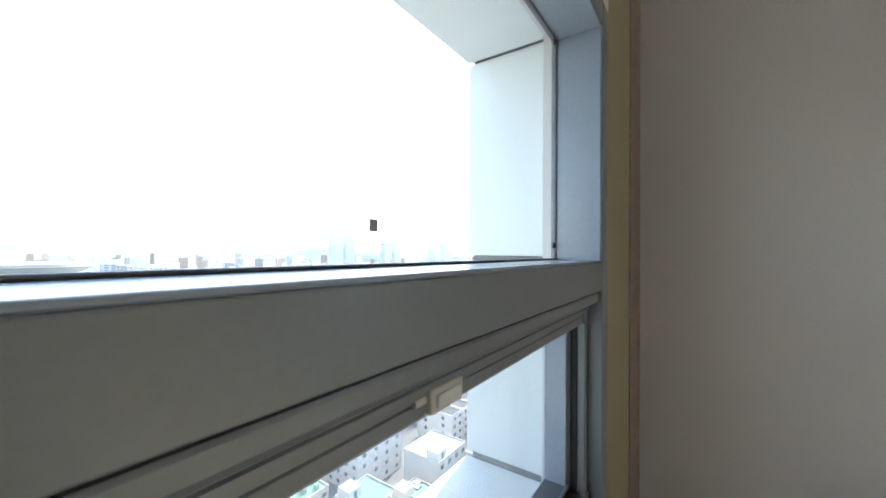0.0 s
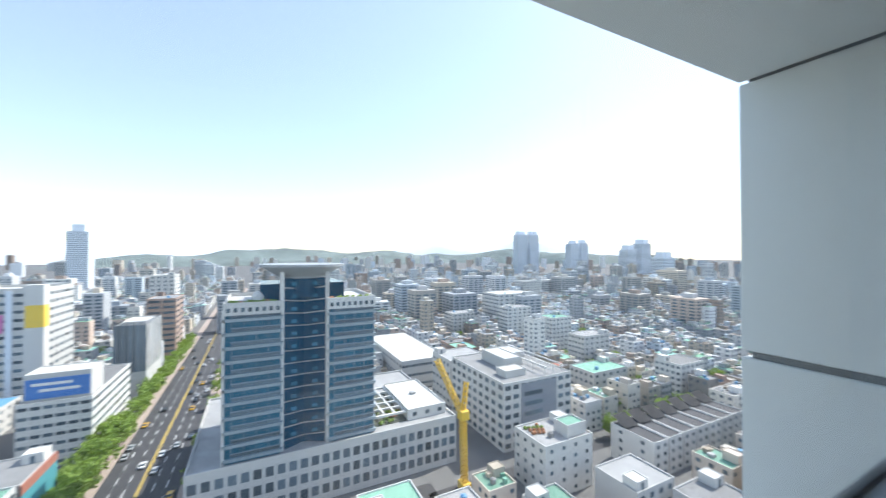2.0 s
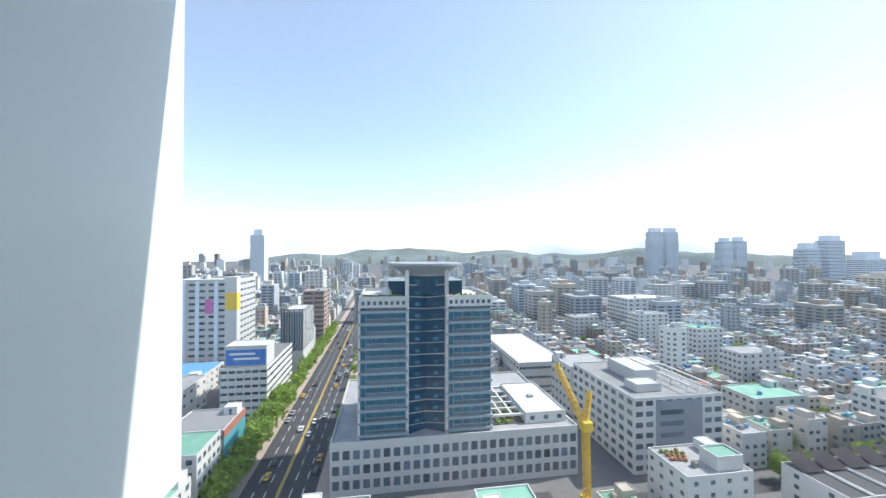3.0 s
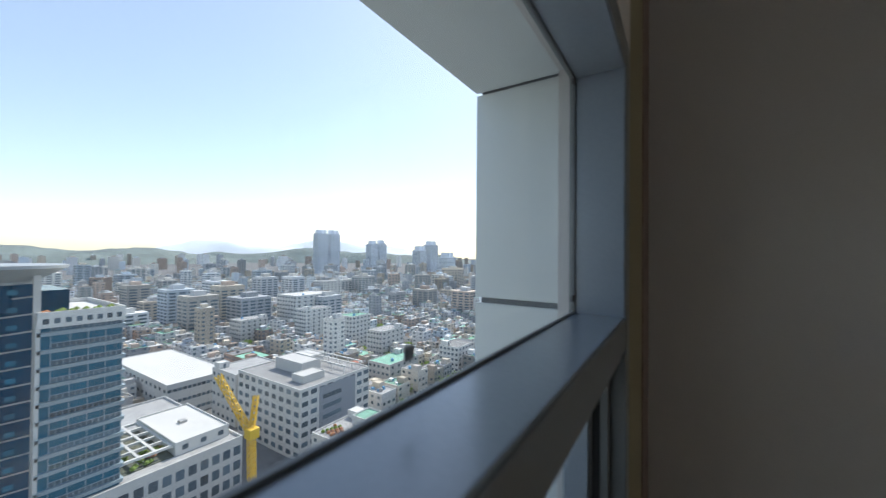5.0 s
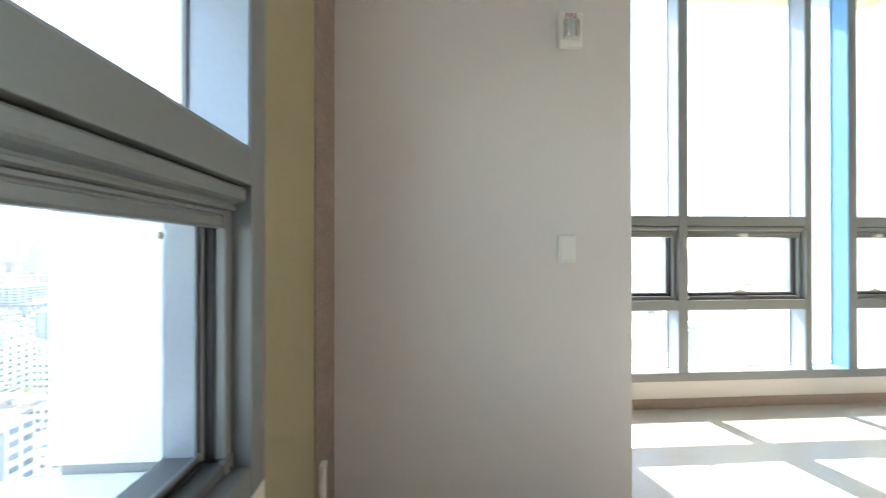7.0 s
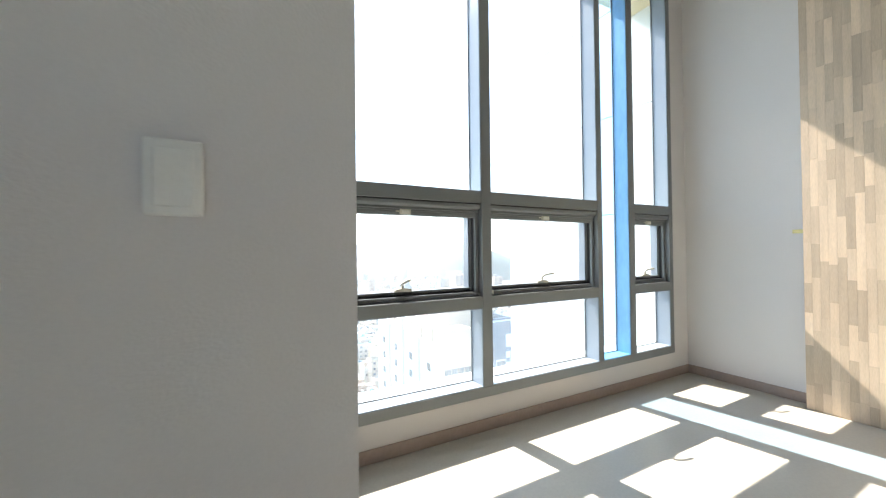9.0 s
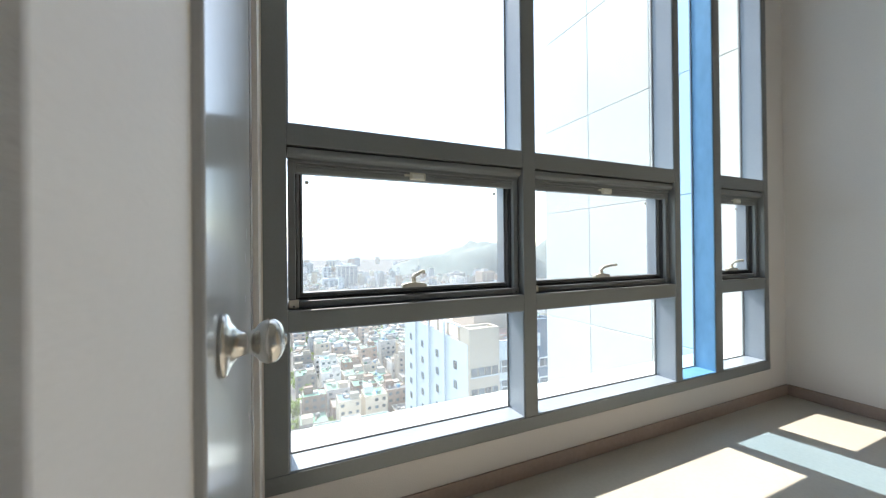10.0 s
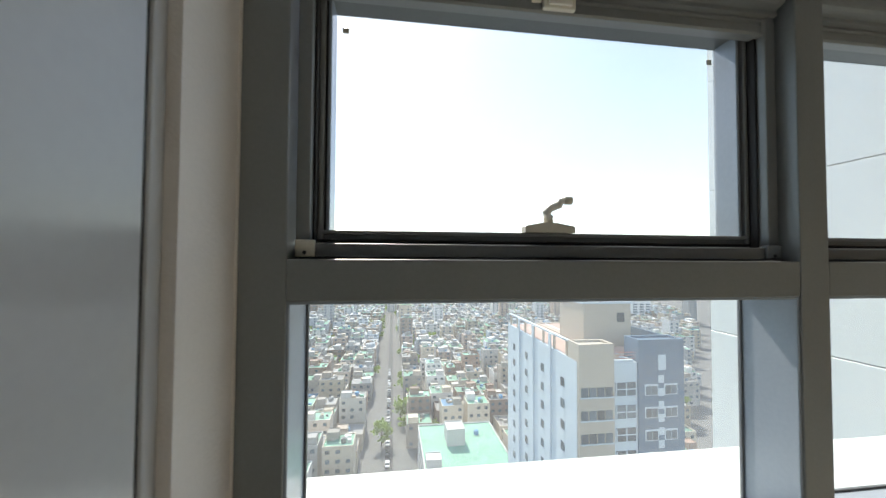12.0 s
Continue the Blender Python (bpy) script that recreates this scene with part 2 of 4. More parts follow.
for dims in ((XW + 0.002, XR - 0.012, -0.012, 0.0, 0, 0.078), (XR - 0.012, XR, -0.87, -0.0, 0, 0.078), (XW, XW + 0.011, D1 + 0.035, -0.012, 0, 0.078),
             (XA + 0.011, XD, YD - 0.012, YD, 0, 0.078), (XA, XA + 0.011, YB, YD, 0, 0.078)):
    struct("baseboard", softbox(*dims, r=0.002, seg=1), BASE, label="brown-grey film-wrapped baseboard along the wall", category="baseboard")


# ---- windows: frame members, awning sashes, roll screens ----
def member(win, name, dims, material=None, label=""):
    return part(name, softbox(*dims, r=0.0025), material or ALU, win, label)


def crank(win, x, y, z, turn=0.0):
    """A white folding crank on a sash's bottom rail."""
    h = part("crank_handle", extrude([(-0.055, 0.0), (-0.055, 0.012), (-0.05, 0.0145), (-0.016, 0.021), (0.012, 0.021), (0.05, 0.0145), (0.055, 0.012), (0.055, 0.0)], 0.0, 0.024), CREAM_PL, win, "cream crank handle")
    h.location, h.rotation_euler = (x, y, z), (0, 0, -math.pi / 2)
    part("crank_neck", lathe([(0.018, 0.011), (0.03, 0.009), (0.036, 0.0085)], "z", 12), CREAM_PL, h, smooth=True).location = (0.012, 0, 0)
    arm = [(0.012, 0.0, 0.032), (0.016, -0.006, 0.043), (0.02, 0.002, 0.053), (0.026, 0.02, 0.06), (0.032, (0.078 - turn) * 0.7, 0.066), (0.034, 0.08 - turn, 0.067)]
    part("crank_arm", tube(arm, [0.011, 0.0095, 0.009, 0.0085, 0.007, 0.006]), WHITE_PL, h, "white folding arm", smooth=True)
    part("crank_knob", lathe([(-0.01, 0.004), (-0.008, 0.0085), (0.007, 0.0085), (0.009, 0.004)], "y", 12), CREAM_PL, h, smooth=True).location = (0.034, 0.084 - turn, 0.067)
    return h


def awning(win, x0, x1, z0, z1, glass, handle=True, turn=0.0, latch_at=None):
    """An awning sash with its roll screen, seen from the room; the room lies at lower y."""
    g = 0.004
    housing = [(0.013, -0.007), (0.011, -0.011), (0.011, -0.027), (0.0135, -0.033), (0.02, -0.0375), (0.031, -0.0405), (0.036, -0.0435), (0.036, -0.047),
               (0.033, -0.049), (0.033, -0.055), (0.044, -0.058), (0.088, -0.058), (0.088, -0.007)]
    part("screen_housing", extrude([(y, z1 + z) for y, z in housing], x0 + g, x1 - g), ALU, win, "grey roll-screen housing")
    member(win, "housing_gap", (x0 + 0.001, x1 - 0.001, 0.02, 0.086, z1 - 0.0075, z1 - 0.0005), RUBBER)
    bar = [(0.05, -0.054), (0.042, -0.06), (0.0415, -0.066), (0.047, -0.0685), (0.047, -0.0715), (0.0445, -0.0735), (0.0445, -0.09), (0.048, -0.0945), (0.072, -0.0945), (0.072, -0.054)]
    part("screen_bar", extrude([(y, z1 + z) for y, z in bar], x0 + 0.03, x1 - 0.03), ALU, win, "grey screen pull bar")
    for xs in (x0 + 0.03, x1 - 0.03):
        part("bar_cap", softbox(xs - 0.006, xs + 0.006, 0.041, 0.074, z1 - 0.096, z1 - 0.058, 0.002, 1), ALU, win)
    xm = latch_at or (x0 + x1) / 2
    latch = part("screen_latch", softbox(xm - 0.036, xm + 0.036, 0.034, 0.056, z1 - 0.09, z1 - 0.058, 0.004), CREAM_PL, win, "cream plastic screen latch")
    part("latch_plate", softbox(xm - 0.026, xm + 0.026, 0.03, 0.035, z1 - 0.084, z1 - 0.066, 0.002), WHITE_PL, latch)
    part("latch_pin", lathe([(-0.012, 0.006), (0.008, 0.006)], "x", 10), CREAM_PL, latch).location = (xm - 0.046, 0.045, z1 - 0.07)
    for s, xa in ((1, x0), (-1, x1)):
        lo = lambda a, b: (min(xa + s * a, xa + s * b), max(xa + s * a, xa + s * b))
        member(win, "screen_rail", (*lo(g, 0.03), 0.04, 0.085, z0 + 0.034, z1 - 0.052), ALU)
        member(win, "rail_groove", (*lo(0.03, 0.036), 0.06, 0.09, z0 + 0.03, z1 - 0.06), RUBBER)
        member(win, "sash_stile", (*lo(0.036, 0.046), 0.078, 0.135, z0 + 0.01, z1 - 0.01), ALU)
        member(win, "sash_groove", (*lo(0.046, 0.051), 0.088, 0.13, z0 + 0.03, z1 - 0.03), RUBBER)
        member(win, "glass_bead", (*lo(0.051, 0.058), 0.084, 0.149, z0 + 0.05, z1 - 0.045), JAMB)
        corner = part("screen_corner", softbox(*lo(0.004, 0.04), 0.034, 0.05, z0 + 0.004, z0 + 0.036, 0.003), CREAM_PL if s > 0 else ALU, win)
        part("corner_screw", lathe([(0, 0.004), (-0.002, 0.003)], "y", 8), PRINT, corner).location = ((lo(0.004, 0.04)[0] + lo(0.004, 0.04)[1]) / 2, 0.034, z0 + 0.012)
    member(win, "screen_sill", (x0 + g, x1 - g, 0.04, 0.082, z0 + 0.003, z0 + 0.03), ALU_DARK)
    member(win, "sash_rail", (x0 + 0.046, x1 - 0.046, 0.084, 0.148, z0 + 0.01, z0 + 0.056), ALU_DARK)
    member(win, "sash_rail", (x0 + 0.046, x1 - 0.046, 0.084, 0.148, z1 - 0.075, z1 - 0.002), ALU_DARK)
    member(win, "head_stop", (x0, x1, 0.088, 0.147, z1 - 0.02, z1 + 0.002), ALU_DARK)
    member(win, "sill_stop", (x0, x1, 0.088, 0.147, z0 - 0.002, z0 + 0.02), ALU_DARK)
    member(win, "sill_gasket", (x0 + 0.036, x1 - 0.036, 0.076, 0.0845, z0 + 0.034, z0 + 0.04), RUBBER)
    member(win, "sash_lip", (x0 + 0.04, x1 - 0.04, 0.078, 0.086, z0 + 0.05, z0 + 0.058), ALU)
    pane = part("pane", boxes((x0 + 0.053, x1 - 0.053, 0.141, 0.147, z0 + 0.052, z1 - 0.05)), glass, win, "clear glass pane with an added haze veil")
    pane.visible_shadow = False
    for xs, zs in ((x0 + 0.078, z1 - 0.112), (x1 - 0.078, z1 - 0.112)):
        part("glass_spacer", softbox(xs - 0.007, xs + 0.007, 0.136, 0.1408, zs - 0.007, zs + 0.007, 0.002, 1), CREAM_PL, win)
    if handle:
        crank(win, xm - 0.01, 0.086, z0 + 0.058, turn)


def fixed(win, x0, x1, z0, z1, glass, jamb=None, clear=True):
    """A fixed pane set back in its opening, with gaskets and jamb liners."""
    j = jamb or JAMB
    yg = 0.135
    member(win, "jamb_liner", (x0 - 0.001, x0 + 0.006, 0.004, yg, z0, z1), j)
    member(win, "jamb_liner", (x1 - 0.006, x1 + 0.001, 0.004, yg, z0, z1), j)
    member(win, "sill_liner", (x0, x1, 0.004, yg, z0 - 0.001, z0 + 0.006), j)
    member(win, "head_liner", (x0, x1, 0.004, yg, z1 - 0.006, z1 + 0.001), j)
    for d in ((x0 + 0.006, x0 + 0.011, yg - 0.006, yg + 0.004, z0 + 0.006, z1 - 0.006), (x1 - 0.011, x1 - 0.006, yg - 0.006, yg + 0.004, z0 + 0.006, z1 - 0.006),
              (x0 + 0.006, x1 - 0.006, yg - 0.006, yg + 0.004, z0 + 0.006, z0 + 0.011), (x0 + 0.006, x1 - 0.006, yg - 0.006, yg + 0.004, z1 - 0.011, z1 - 0.006)):
        member(win, "gasket", d, ALU_DARK)
    pane = part("pane", boxes((x0 + 0.004, x1 - 0.004, yg, yg + 0.008, z0 + 0.004, z1 - 0.004)), glass, win, "clear glass pane with an added haze veil")
    pane.visible_shadow = not clear


# south window: three bays and a narrow blue one
win_c = thing("window_1", (0, 0, 0), "tall grey aluminium window wall with awning sashes", "window", kind="structure")
L0, L1, U0, U1 = 0.794, 0.869, 1.480, 1.556
BAYS = ((0.0, 1.045), (1.117, 2.155), (2.617, 3.118))
for x0, x1 in ((-0.08, 0.0), (1.045, 1.117), (2.155, 2.207), (2.545, 2.617), (3.118, 3.168)):
    member(win_c, "mullion", (x0, x1, 0.0, CY - 0.01, 0.279, CZ1))
member(win_c, "bottom_rail", (-0.08, 3.168, -0.002, CY - 0.01, 0.215, 0.279))
member(win_c, "head_rail", (-0.08, 3.168, -0.002, CY - 0.01, CZ1, CZ1 + 0.07))
for i, (x0, x1) in enumerate(BAYS):
    member(win_c, "transom", (x0, x1, 0.001, CY - 0.012, L0, L1))
    member(win_c, "transom", (x0, x1, 0.001, CY - 0.012, U0, U1))
    fixed(win_c, x0, x1, 0.279, L0, GLASS_C)
    awning(win_c, x0, x1, L1, U0, GLASS_T, turn=0.05 if i == 0 else 0.0)
    fixed(win_c, x0, x1, U1, CZ1, GLASS_C)
fixed(win_c, 2.207, 2.545, 0.279, CZ1, GLASS_B, BLUE, clear=False)
for zz in (0.4, 0.95, 1.5, 1.62, 2.3, 2.9):
    part("rivet", lathe([(0, 0.006), (-0.003, 0.005), (-0.005, 0.002)], "y", 10), CHROME, win_c).location = (2.262, 0.134, zz)

# west window: the same system, turned a quarter
win_a = thing("window_2", (XA, 0, 0), "grey aluminium corner window with awning sash", "window", kind="structure")
TB, TT = 1.421, 1.5
w0, w1 = A0, A1
member(win_a, "mullion", (w1, w1 + F, 0.0, CY - 0.01, AZ0 - F, AZ1 + F))
member(win_a, "mullion", (w0 - F, w0, 0.0, CY - 0.01, AZ0 - F, AZ1 + F))
member(win_a, "bottom_rail", (w0, w1, 0.001, CY - 0.01, AZ0 - F, AZ0))
member(win_a, "head_rail", (w0, w1, 0.001, CY - 0.01, AZ1, AZ1 + F))
member(win_a, "transom", (w0, w1, 0.001, CY - 0.012, TB, TT))
awning(win_a, w0, w1, AZ0, TB, GLASS_T, handle=False, latch_at=-2.749)
fixed(win_a, w0, w1, TT, AZ1, GLASS_A)
for zz in (1.54, 2.15):
    part("glass_spacer", softbox(w1 - 0.035, w1 - 0.02, 0.128, 0.135, zz, zz + 0.018, 0.002, 1), PRINT, win_a)
win_a.rotation_euler = (0, 0, radians(90))

# white cladding boxes outside both windows
def clad(name, dims, label):
    return struct(name, softbox(*dims, r=0.004, seg=1), CLAD, label=label, category="cladding")


FY, SX = -1.926, -1.939
fin = thing("fin_north", (0, 0, 0), "white metal cladding fin outside the window", "cladding", kind="structure")
for z0, z1 in ((0.775, 1.496), (1.516, 2.245), (2.265, 3.1)):
    part("panel", softbox(SX, XA - 0.155, FY, FY + 0.05, z0, z1, 0.003, 1), CLAD, fin)
part("joint_back", boxes((SX + 0.02, XA - 0.155, FY + 0.012, FY + 0.045, 0.7, 2.5)), JOINT, fin)
LFY = -3.375
fin2 = thing("fin_south", (0, 0, 0), "white metal cladding fin outside the window", "cladding", kind="structure")
for z0, z1 in ((0.775, 1.496), (1.516, 2.245), (2.265, 3.1)):
    part("panel", softbox(SX, XA - 0.155, LFY - 0.05, LFY, z0, z1, 0.003, 1), CLAD, fin2)
part("joint_back", boxes((SX + 0.02, XA - 0.155, LFY - 0.045, LFY - 0.012, 0.7, 2.5)), JOINT, fin2)
clad("soffit_west", (SX, XA - 0.155, LFY + 0.002, FY - 0.002, 2.25, 2.33), "white metal soffit panel above the window")
clad("ledge_west", (SX, XA - 0.155, LFY + 0.002, FY - 0.002, 0.66, 0.757), "white metal ledge below the window")
clad("ledge_south", (-0.2, XR, CY + 0.0, 0.52, 0.1, 0.2), "sunlit white metal ledge outside the window")
clad("fin_east", (-0.25, -0.2, CY, 0.52, 0.0, 3.7), "white metal cladding fin outside the window")
struct("soffit_south", boxes((-0.2, XR, CY, 0.53, 3.69, 3.82)), SOFFIT, label="warm yellow soffit outside above the window", category="soffit")
wing = thing("wing_wall", (0, 0, 0), "white panelled wall of the building's wing", "wall", kind="structure")
part("joint_back", boxes((XR + 0.012, XR + 0.2, CY, 2.62, -6.0, 7.0)), JOINT, wing)
for y0, y1 in ((CY, 1.052), (1.06, 1.852), (1.86, 2.64)):
    for z0, z1 in ((-3.4, -2.3), (-2.29, -1.1), (-1.09, 0.172), (0.18, 1.572), (1.58, 2.692), (2.7, 3.9), (3.91, 5.2)):
        part("panel", softbox(XR - 0.012, XR + 0.02, y0, y1, z0, z1, 0.004, 1), CLAD, wing)


# ---- the closet door ----
door = thing("door_1", (XW, 0, 0), "closed grey enamel closet door with round knob", "door", kind="structure")
part("leaf", softbox(-0.055, -0.02, D0 + 0.003, D1 - 0.003, 0.008, DH - 0.003, 0.002, 1), DOOR, door, "glossy grey door leaf")
for d in ((-0.1, -0.016, D0 - 0.05, D0, 0, DH), (-0.1, -0.016, D1, D1 + 0.03, 0, DH), (-0.1, -0.016, D0 - 0.05, D1 + 0.03, DH, DH + 0.035)):
    part("door_frame", softbox(*d, r=0.004), DOOR, door, "grey enamel door frame")
for d in ((-0.032, -0.0195, D0 + 0.0005, D0 + 0.003, 0, DH), (-0.032, -0.0195, D1 - 0.003, D1 - 0.0005, 0, DH)):
    part("door_gasket", boxes(d), RUBBER, door)
knob = part("knob", lathe([(0, 0.039), (0.004, 0.04), (0.008, 0.037), (0.012, 0.027), (0.02, 0.017), (0.034, 0.0135), (0.041, 0.0165), (0.046, 0.0225),
                           (0.053, 0.027), (0.06, 0.0288), (0.067, 0.0278), (0.073, 0.0245), (0.078, 0.019), (0.081, 0.012), (0.0825, 0.003)], "x", 32), CHROME, door, "brushed steel round knob", smooth=True)
knob.location = (-0.02, D0 + 0.1, 0.945)
knob.scale = (1.08, 1.22, 1.22)
part("lock_button", lathe([(0.079, 0.0075), (0.0835, 0.0065), (0.0845, 0.002)], "x", 20), CHROME, knob, smooth=True)
for yy, zz, hh in ((-0.339, 1.135, 0.03), (-0.386, 1.077, 0.016), (-0.373, 1.065, 0.012), (-0.396, 0.968, 0.02)):
    part("paint_chip", softbox(-0.0202, -0.0197, yy - 0.0025, yy + 0.0025, zz - hh / 2, zz + hh / 2, 0.0002, 1), SCUFF, door)

# ---- small things on the walls ----
sw = thing("light_switch", (-0.416, YD, 1.286), "white plastic light switch plate on the wall", "switch")
part("plate", softbox(-0.041, 0.041, -0.009, 0, -0.063, 0.063, 0.004), WHITE_PL, sw)
part("rocker", softbox(-0.028, 0.028, -0.0125, -0.008, -0.048, 0.048, 0.003), WHITE_PL, sw)
fire = thing("emergency_light", (-0.406, YD, 2.25), "white wall box with clear cover and red lettering", "alarm")
part("back_box", softbox(-0.053, 0.053, -0.032, 0, -0.075, 0.075, 0.006), WHITE_PL, fire)
part("cover", softbox(-0.037, 0.037, -0.046, -0.0315, -0.05, 0.042, 0.008, 3), LENS, fire, "clear plastic cover")
for xx in (-0.021, 0.021):
    part("lamp_slot", lathe([(-0.04, 0.004), (-0.037, 0.0085), (0.029, 0.0085), (0.032, 0.004)], "z", 14), CHROME, fire, "bright strobe tube", smooth=True).location = (xx, -0.047, 0)
sw_curve = bpy.data.curves.new("lettering", "FONT")
sw_curve.body, sw_curve.size, sw_curve.extrude, sw_curve.align_x, sw_curve.align_y = "FIRE", 0.03, 0.0006, "CENTER", "CENTER"
sw_curve.materials.append(RED)
txt = new("lettering", sw_curve)
txt.parent, txt.location, txt.rotation_euler = fire, (0.0, -0.0326, 0.0575), (radians(90), 0, 0)
outlet = thing("cable_cover", (XA + 0.004, -1.478, 0.0), "white plastic cable cover low on the wall", "cable cover")
part("channel", softbox(0, 0.02, -0.02, 0.02, 0.08, 0.495, 0.004), WHITE_PL, outlet)
part("end_cap", softbox(0, 0.022, -0.021, 0.021, 0.49, 0.504, 0.003), WHITE_PL, outlet)
tag = thing("wall_tag", (XR, -0.825, 1.29), "small pale yellow tag on the wall", "tag")
part("plate", softbox(-0.02, 0, -0.045, 0.045, -0.014, 0.014, 0.003), TAG, tag)
sticker = thing("glass_sticker", (XA - 0.134, -2.786, 1.562), "small square grey sticker on window glass", "sticker")
part("pad", softbox(0, 0.004, -0.008, 0.008, -0.0085, 0.0085, 0.0015, 1), SCUFF, sticker)

# wooden wall panel of finger-jointed staves
PX, PY = 3.262, -0.872
panel = thing("wood_panel", (0, 0, 0), "tall rubberwood panel of finger-jointed staves", "panel")
part("board", boxes((PX + 0.004, XR - 0.001, -2.6, PY, 0.0, ZC - 0.001)), WOOD, panel)
rs = random.Random(4)
y = PY
for c in range(16):
    w = 0.044
    z = -rs.random() * 0.2
    while z < ZC - 0.01:
        h = rs.uniform(0.2, 0.42)
        a, b = max(z, 0.0), min(z + h, ZC - 0.002)
        if b - a > 0.01:
            part("stave", boxes((PX, PX + 0.0045, y - w + 0.0006, y, a + 0.0004, b - 0.0004)), WOOD, panel)
        z += h
    y -= w


# ---- the city below ----
G = -74.0
ASPHALT = mat("asphalt", (0.06, 0.06, 0.064), 0.85, vary=0.2, grain=2, coarse=0.05, bump=0.0)
GROUND = mat("city_ground", (0.15, 0.15, 0.148), 0.9, vary=0.3, grain=0.4, coarse=0.02, bump=0.0)
PAVE = mat("pavement", (0.42, 0.34, 0.29), 0.85, vary=0.15, grain=1.5, coarse=0.1, bump=0.0)
CONC = mat("pale_concrete", (0.62, 0.61, 0.58), 0.8, vary=0.1, grain=0.8, coarse=0.08, bump=0.0, random_by=0.18)
HOUSE_W = mat("house_render", (0.64, 0.59, 0.53), 0.85, vary=0.14, grain=1.2, coarse=0.15, bump=0.0, random_by=0.5)
HOUSE_B = mat("house_brick", (0.34, 0.24, 0.19), 0.85, vary=0.2, grain=2, coarse=0.2, bump=0.0, random_by=0.4)
GREEN = mat("green_roof_coating", (0.19, 0.39, 0.29), 0.75, vary=0.3, grain=0.9, coarse=0.2, bump=0.0, random_by=0.3)
GREYR = mat("grey_roof", (0.3, 0.3, 0.295), 0.85, vary=0.25, grain=0.9, coarse=0.2, bump=0.0, random_by=0.4)
PINKR = mat("faded_red_roof", (0.5, 0.35, 0.3), 0.8, vary=0.2, grain=1.5, coarse=0.2, bump=0.0)
REDR = mat("red_roof", (0.4, 0.16, 0.11), 0.8, vary=0.2, grain=1.5, coarse=0.2, bump=0.0, random_by=0.3)
BLUER = mat("blue_roof", (0.12, 0.3, 0.5), 0.6, vary=0.15, grain=1.5, coarse=0.2, bump=0.0, random_by=0.3)
WINDOW = mat("far_window", (0.11, 0.15, 0.18), 0.15, vary=0.3, grain=0.6, coarse=0.2, bump=0.0, random_by=0.5)
TSPAN = mat("tower_spandrel", (0.3, 0.37, 0.41), 0.5, vary=0.1, grain=1.5, coarse=0.2, bump=0.0)
TGLASS = mat("tower_glass", (0.003, 0.06, 0.12), 0.2, vary=0.35, grain=0.5, coarse=0.12, bump=0.0, spec=0.25, random_by=0.3)
TGLASS_L = mat("tower_glass_pale", (0.025, 0.16, 0.25), 0.2, vary=0.3, grain=0.5, coarse=0.12, bump=0.0, spec=0.4, random_by=0.3)
CANOPY = mat("canopy_metal", (0.36, 0.38, 0.39), 0.5, vary=0.08, grain=0.8, coarse=0.1, bump=0.0)
CRANE = mat("crane_yellow", (0.72, 0.46, 0.04), 0.5, vary=0.1, grain=3, bump=0.0)
LEAF = mat("leaves", (0.27, 0.39, 0.07), 0.7, vary=0.35, grain=1.5, coarse=0.5, bump=0.0, random_by=0.4, island=True)
leaf_n, leaf_l = LEAF.node_tree.nodes, LEAF.node_tree.links        # thin leaves let light through
leaf_t, leaf_m = leaf_n.new("ShaderNodeBsdfTranslucent"), leaf_n.new("ShaderNodeMixShader")
leaf_t.inputs["Color"].default_value = (0.3, 0.42, 0.08, 1)
leaf_m.inputs["Fac"].default_value = 0.4
leaf_l.new(leaf_n["Principled BSDF"].outputs[0], leaf_m.inputs[1])
leaf_l.new(leaf_t.outputs[0], leaf_m.inputs[2])
leaf_l.new(leaf_m.outputs[0], leaf_n["Material Output"].inputs["Surface"])
BARK = mat("bark", (0.12, 0.09, 0.07), 0.9, vary=0.2, bump=0.0)
MARK_W = mat("road_paint", (0.75, 0.75, 0.73), 0.7, bump=0.0)
MARK_Y = mat("road_paint_yellow", (0.68, 0.48, 0.1), 0.7, bump=0.0)
SIGN_B = mat("sign_blue", (0.06, 0.2, 0.52), 0.5, bump=0.0)
SIGN_Y = mat("sign_yellow", (0.8, 0.55, 0.08), 0.5, bump=0.0)
SIGN_P = mat("sign_pink", (0.6, 0.18, 0.4), 0.5, bump=0.0)
# Far towers' haze is put into this colour; the store's pilasters share it.
FARB = mat("haze_blue_render", (0.68, 0.73, 0.79), 0.7, vary=0.06, grain=0.2, coarse=0.02, bump=0.0)
FARW = mat("far_render", (0.64, 0.63, 0.61), 0.85, vary=0.08, grain=0.2, coarse=0.02, bump=0.0, random_by=0.4, island=True)
FARG = mat("far_roof", (0.42, 0.5, 0.46), 0.85, vary=0.1, grain=0.2, coarse=0.02, bump=0.0, random_by=0.45, island=True)
# Woods greyed and lightened: the haze before the hills is in the colour.
HAZED_FOREST = mat("hazed_forest", (0.17, 0.21, 0.2), 0.9, vary=0.4, grain=0.06, coarse=0.01, bump=0.0)
# Distance haze over the ridges is put into this pale blue base.
HAZED_MOUNT = mat("hazed_mountain", (0.45, 0.5, 0.54), 0.95, vary=0.1, grain=0.01, coarse=0.002, bump=0.0)
# The glow lifts the ridges towards the sky; nothing there shines.
HAZED_MOUNT.node_tree.nodes["Principled BSDF"].inputs["Emission Color"].default_value = (0.8, 0.88, 1.0, 1)
HAZED_MOUNT.node_tree.nodes["Principled BSDF"].inputs["Emission Strength"].default_value = 0.32
